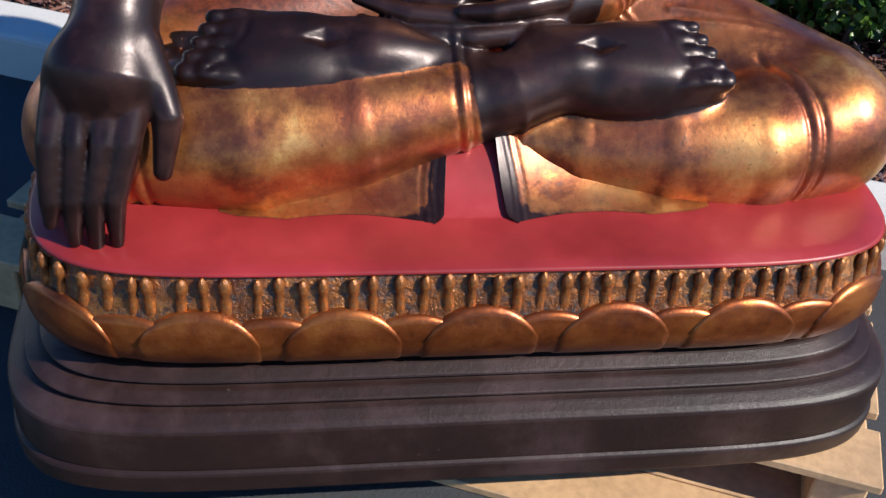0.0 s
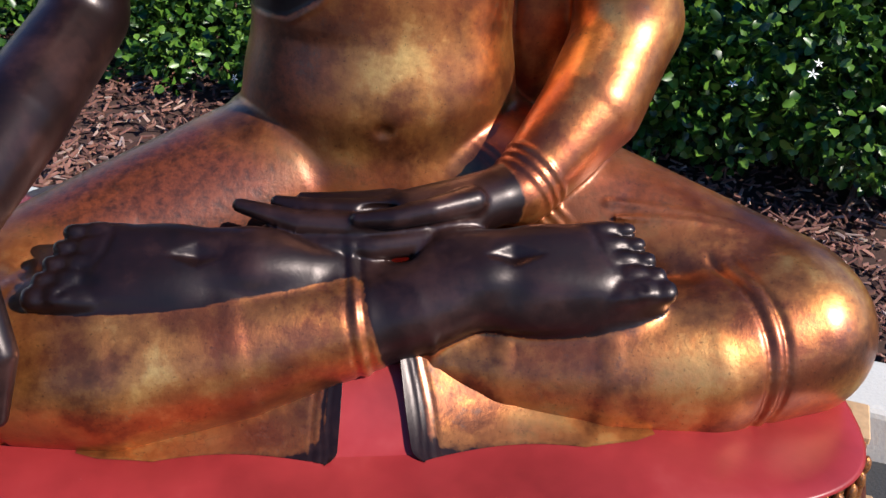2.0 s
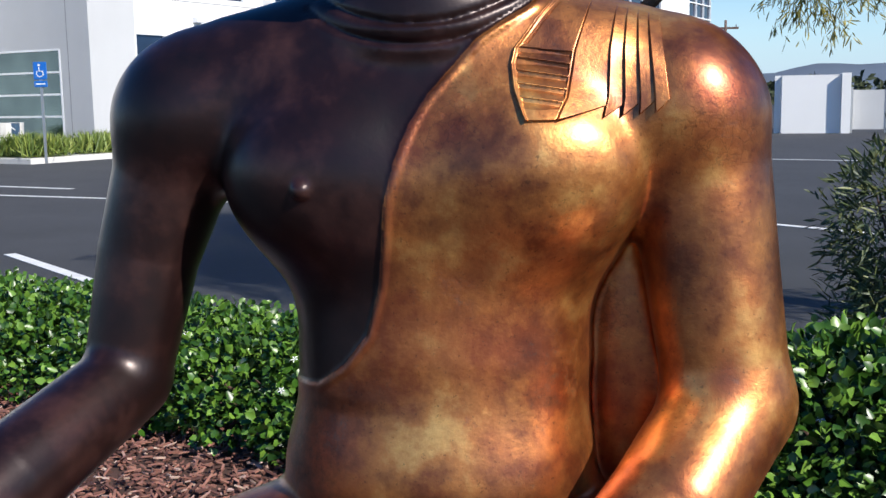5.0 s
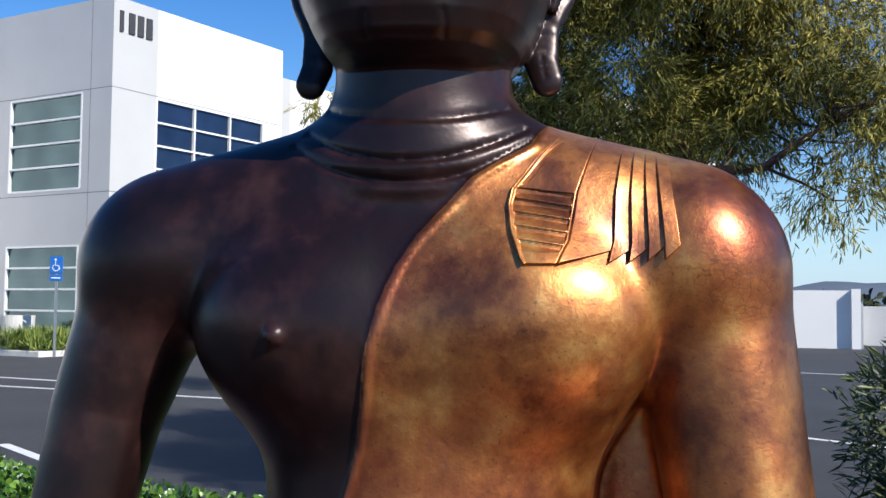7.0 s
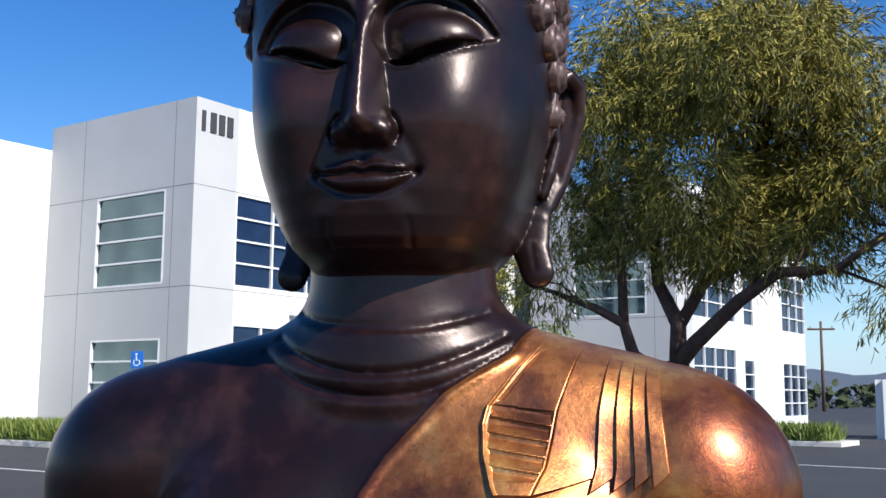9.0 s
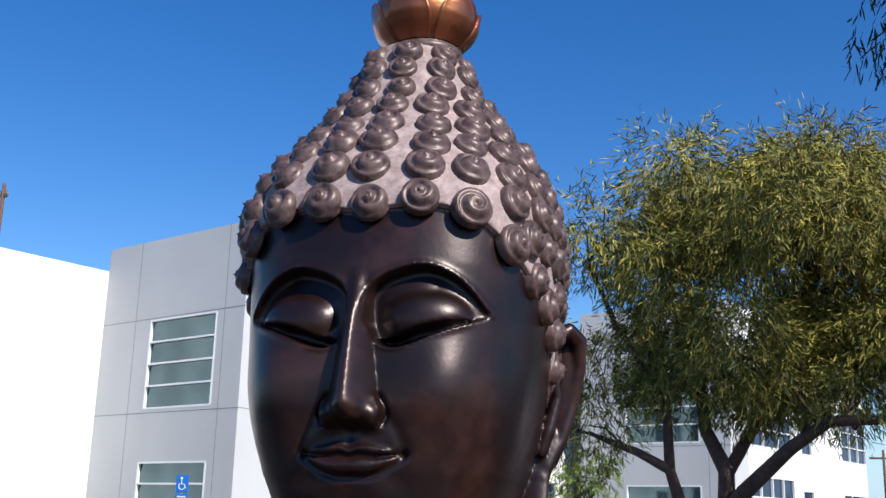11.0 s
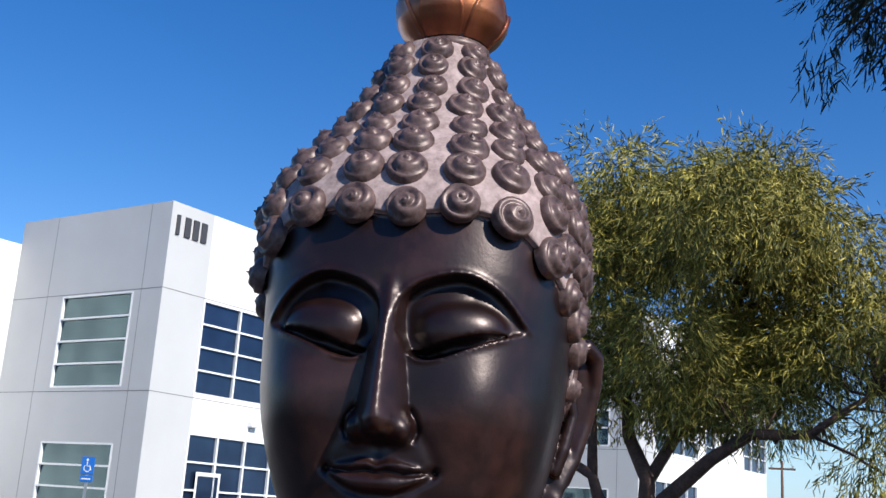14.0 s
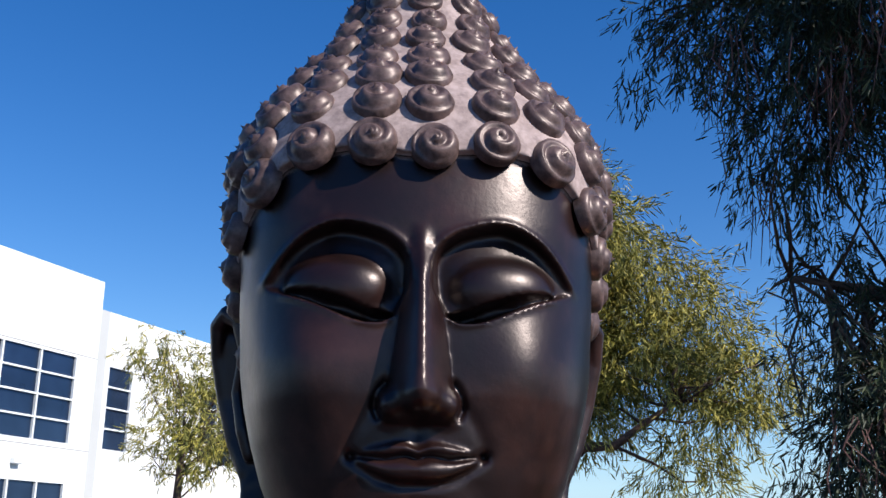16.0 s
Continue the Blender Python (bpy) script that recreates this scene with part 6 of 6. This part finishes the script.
# planted strips with kerbs round the buildings
def strip(name, m, x0, y0, x1, y1, seed, tufts):
    ob = part("kerb_strip", box_bm(x0, y0, -0.1, x1, y1, 0.14, 0.02, 2), conc)
    ob.matrix_world = m
    tagged(ob, "pale concrete kerb of a planted strip", "kerb", kind="structure")
    rng = np.random.default_rng(seed)
    n = tufts * 60
    c = np.stack([rng.uniform(x0 + 0.3, x1 - 0.3, tufts), rng.uniform(y0 + 0.3, y1 - 0.3, tufts), np.full(tufts, 0.14)], 1)
    k = np.repeat(np.arange(tufts), 60)
    P = c[k] + rng.normal(0, 1, (n, 3)) * np.array((0.16, 0.16, 0.0))
    W = rng.normal(0, 0.35, (n, 3)) + np.array((0, 0, 1.0))
    v, f = leaves(P, W, 0.55, 0.018, rng, 0.1, 0.25, 0.4)
    g = mesh_object(name, v, f, grass_mat)
    g.matrix_world = m
    tagged(g, "yellow-green tufts of ornamental grass", "grass", kind="stuff")


strip("grass", MAIN, -5.2, -3.6, -3.7, 7.4, 31, 200)
strip("grass", MAIN, -3.7, -3.6, 26, -2.2, 32, 240)
strip("grass", FAR, -9.5, -9, -7.5, 16, 33, 260)

# parking signs
sign_blue = plain("blue sign", (0.01, 0.12, 0.45), 0.4, vary=0.03, bump=0)
steel = plain("galvanised steel", (0.45, 0.46, 0.47), 0.45, metal=0.8, vary=0.05)


def parking_sign(x, y, h):
    s = thing("parking_sign", "blue accessible-parking sign on a steel post", "sign", group="parking signs", at=pose(x, y, 0, 0, 0, 12))
    part("post", box_bm(-0.03, 0.0, 0, 0.03, 0.04, h), steel, s)
    part("panel", box_bm(-0.16, -0.02, h - 0.42, 0.16, -0.003, h, 0.01), sign_blue, s)
    part("small_panel", box_bm(-0.16, -0.02, h - 0.60, 0.16, -0.003, h - 0.45, 0.01), sign_blue, s)
    turned = Matrix.Rotation(math.pi / 2, 4, "X")
    bm = bmesh.new()
    bmesh.ops.create_circle(bm, cap_ends=True, radius=0.030, segments=16, matrix=Matrix.Translation((-0.02, -0.024, h - 0.075)) @ turned)
    part("symbol_head", bm, line_paint, s, "white dot of the seated symbol")
    bm = bmesh.new()
    rim = [[Vector((-0.005 + r * math.cos(a), -0.024, h - 0.27 + r * math.sin(a))) for r in (0.070, 0.090)] for a in np.linspace(2.3, 6.6, 20)]
    for (a, b), (c, d) in zip(rim[:-1], rim[1:]):
        bm.faces.new([bm.verts.new(q) for q in (a, b, d, c)])
    bmesh.ops.remove_doubles(bm, verts=bm.verts, dist=0.0005)
    part("symbol_wheel", bm, line_paint, s, "white wheel of the seated symbol")
    path = [(-0.02, -0.115), (-0.02, -0.22), (0.055, -0.22), (0.085, -0.32)]
    bv, bf = tube([(x, -0.023, h + z) for x, z in path], [0.012] * 4, 6)
    mesh_object("symbol_body", bv, bf, line_paint, s, False, "white stroke of the seated symbol")
    part("writing_bar", box_bm(-0.11, -0.025, h - 0.54, 0.11, -0.021, h - 0.51), line_paint, s, "white bar of writing")
    return s


parking_sign(-13.9, 22.6, 2.45)
parking_sign(-4.7, 36.4, 2.35)
bm = bmesh.new()
bmesh.ops.create_cone(bm, cap_ends=True, segments=24, radius1=0.38, radius2=0.42, depth=0.85, matrix=Matrix.Translation((0, 0, 0.56)))
ob = part("planter_pot", bm, conc, smooth=False)
ob.matrix_world = pose(-15.6, 23.7, 0)
tagged(ob, "pale round concrete pot near the building", "pot")
# enclosure wall and gates across the lot, and poles
enc = thing("enclosure", "white block enclosure with grey gates", "enclosure", at=pose(5.4, 38.5, 0, 0, 0, -8))
part("wall", box_bm(0, 0, 0, 2.05, 0.25, 2.05), white, enc)
part("wall", box_bm(2.0, -0.25, 0, 2.3, 3.5, 2.1), white, enc)
part("wall", box_bm(-0.25, 0.25, 0, 0, 3.5, 2.05), white, enc)
for i in range(3):
    part("gate", box_bm(2.4 + 1.15 * i, 0.3, 0.12, 3.5 + 1.15 * i, 0.36, 1.5), grey, enc)
    part("gate_post", box_bm(2.32 + 1.15 * i, 0.28, 0, 2.4 + 1.15 * i, 0.38, 1.6), steel, enc)


def pole(x, y, h, arm):
    s = thing("utility_pole", "weathered wooden utility pole with crossarm", "pole", group="utility poles", at=pose(x, y, 0))
    v, f = tube([(0, 0, 0), (0, 0, h)], [0.18, 0.12], 10)
    mesh_object("shaft", v, f, bark_mat, s, True)
    part("crossarm", box_bm(-arm, -0.08, h - 0.9, arm, 0.08, h - 0.7), bark_mat, s)
    for q in (-0.8, 0.8):
        part("insulator", box_bm(arm * q - 0.06, -0.05, h - 0.7, arm * q + 0.06, 0.05, h - 0.45), steel, s)


pole(-47.0, 52.5, 21.8, 0.35)
pole(9.2, 112, 9.0, 1.3)

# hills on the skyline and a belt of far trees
# distance haze is mixed into the hills' own blue-grey
hill_mat = plain("hills with painted haze", (0.10, 0.13, 0.17), 0.95, vary=0.15, scale=0.01, bump=0)
wood_mat = plain("far trees", (0.05, 0.065, 0.03), 0.95, vary=0.4, scale=0.3, bump=0)
v, f = [], []
for i in range(121):
    a = radians(-60 + i)
    h = 26 + 9 * math.sin(i * 0.21) + 6 * math.sin(i * 0.53 + 1) + 3 * math.sin(i * 1.3)
    for r, z in ((1150, -2.0), (1300, h), (1420, -2.0)):
        v.append((r * math.sin(a), r * math.cos(a), z))
f = [(i * 3 + k, (i + 1) * 3 + k, (i + 1) * 3 + k + 1, i * 3 + k + 1) for i in range(120) for k in (0, 1)]
tagged(mesh_object("hills", v, f, hill_mat, smooth=True), "hills on the skyline, haze painted into their blue colour", "hills", kind="structure")
v, f = [], []
rng = np.random.default_rng(77)
for i in range(260):
    a, r = radians(rng.uniform(-45, 45)), rng.uniform(140, 260)
    c = np.array((r * math.sin(a), r * math.cos(a), rng.uniform(0.8, 2.0)))
    q = in_ball(40, rng, 0.6) * np.array((2.6, 2.6, rng.uniform(1.2, 2.4)))
    lv, lf = leaves(c + q, q, 1.4, 0.5, rng)
    f += [tuple(k + len(v) for k in t) for t in lf]
    v += list(lv)
tagged(mesh_object("far_trees", v, f, wood_mat), "belt of far dark trees", "trees", kind="stuff")
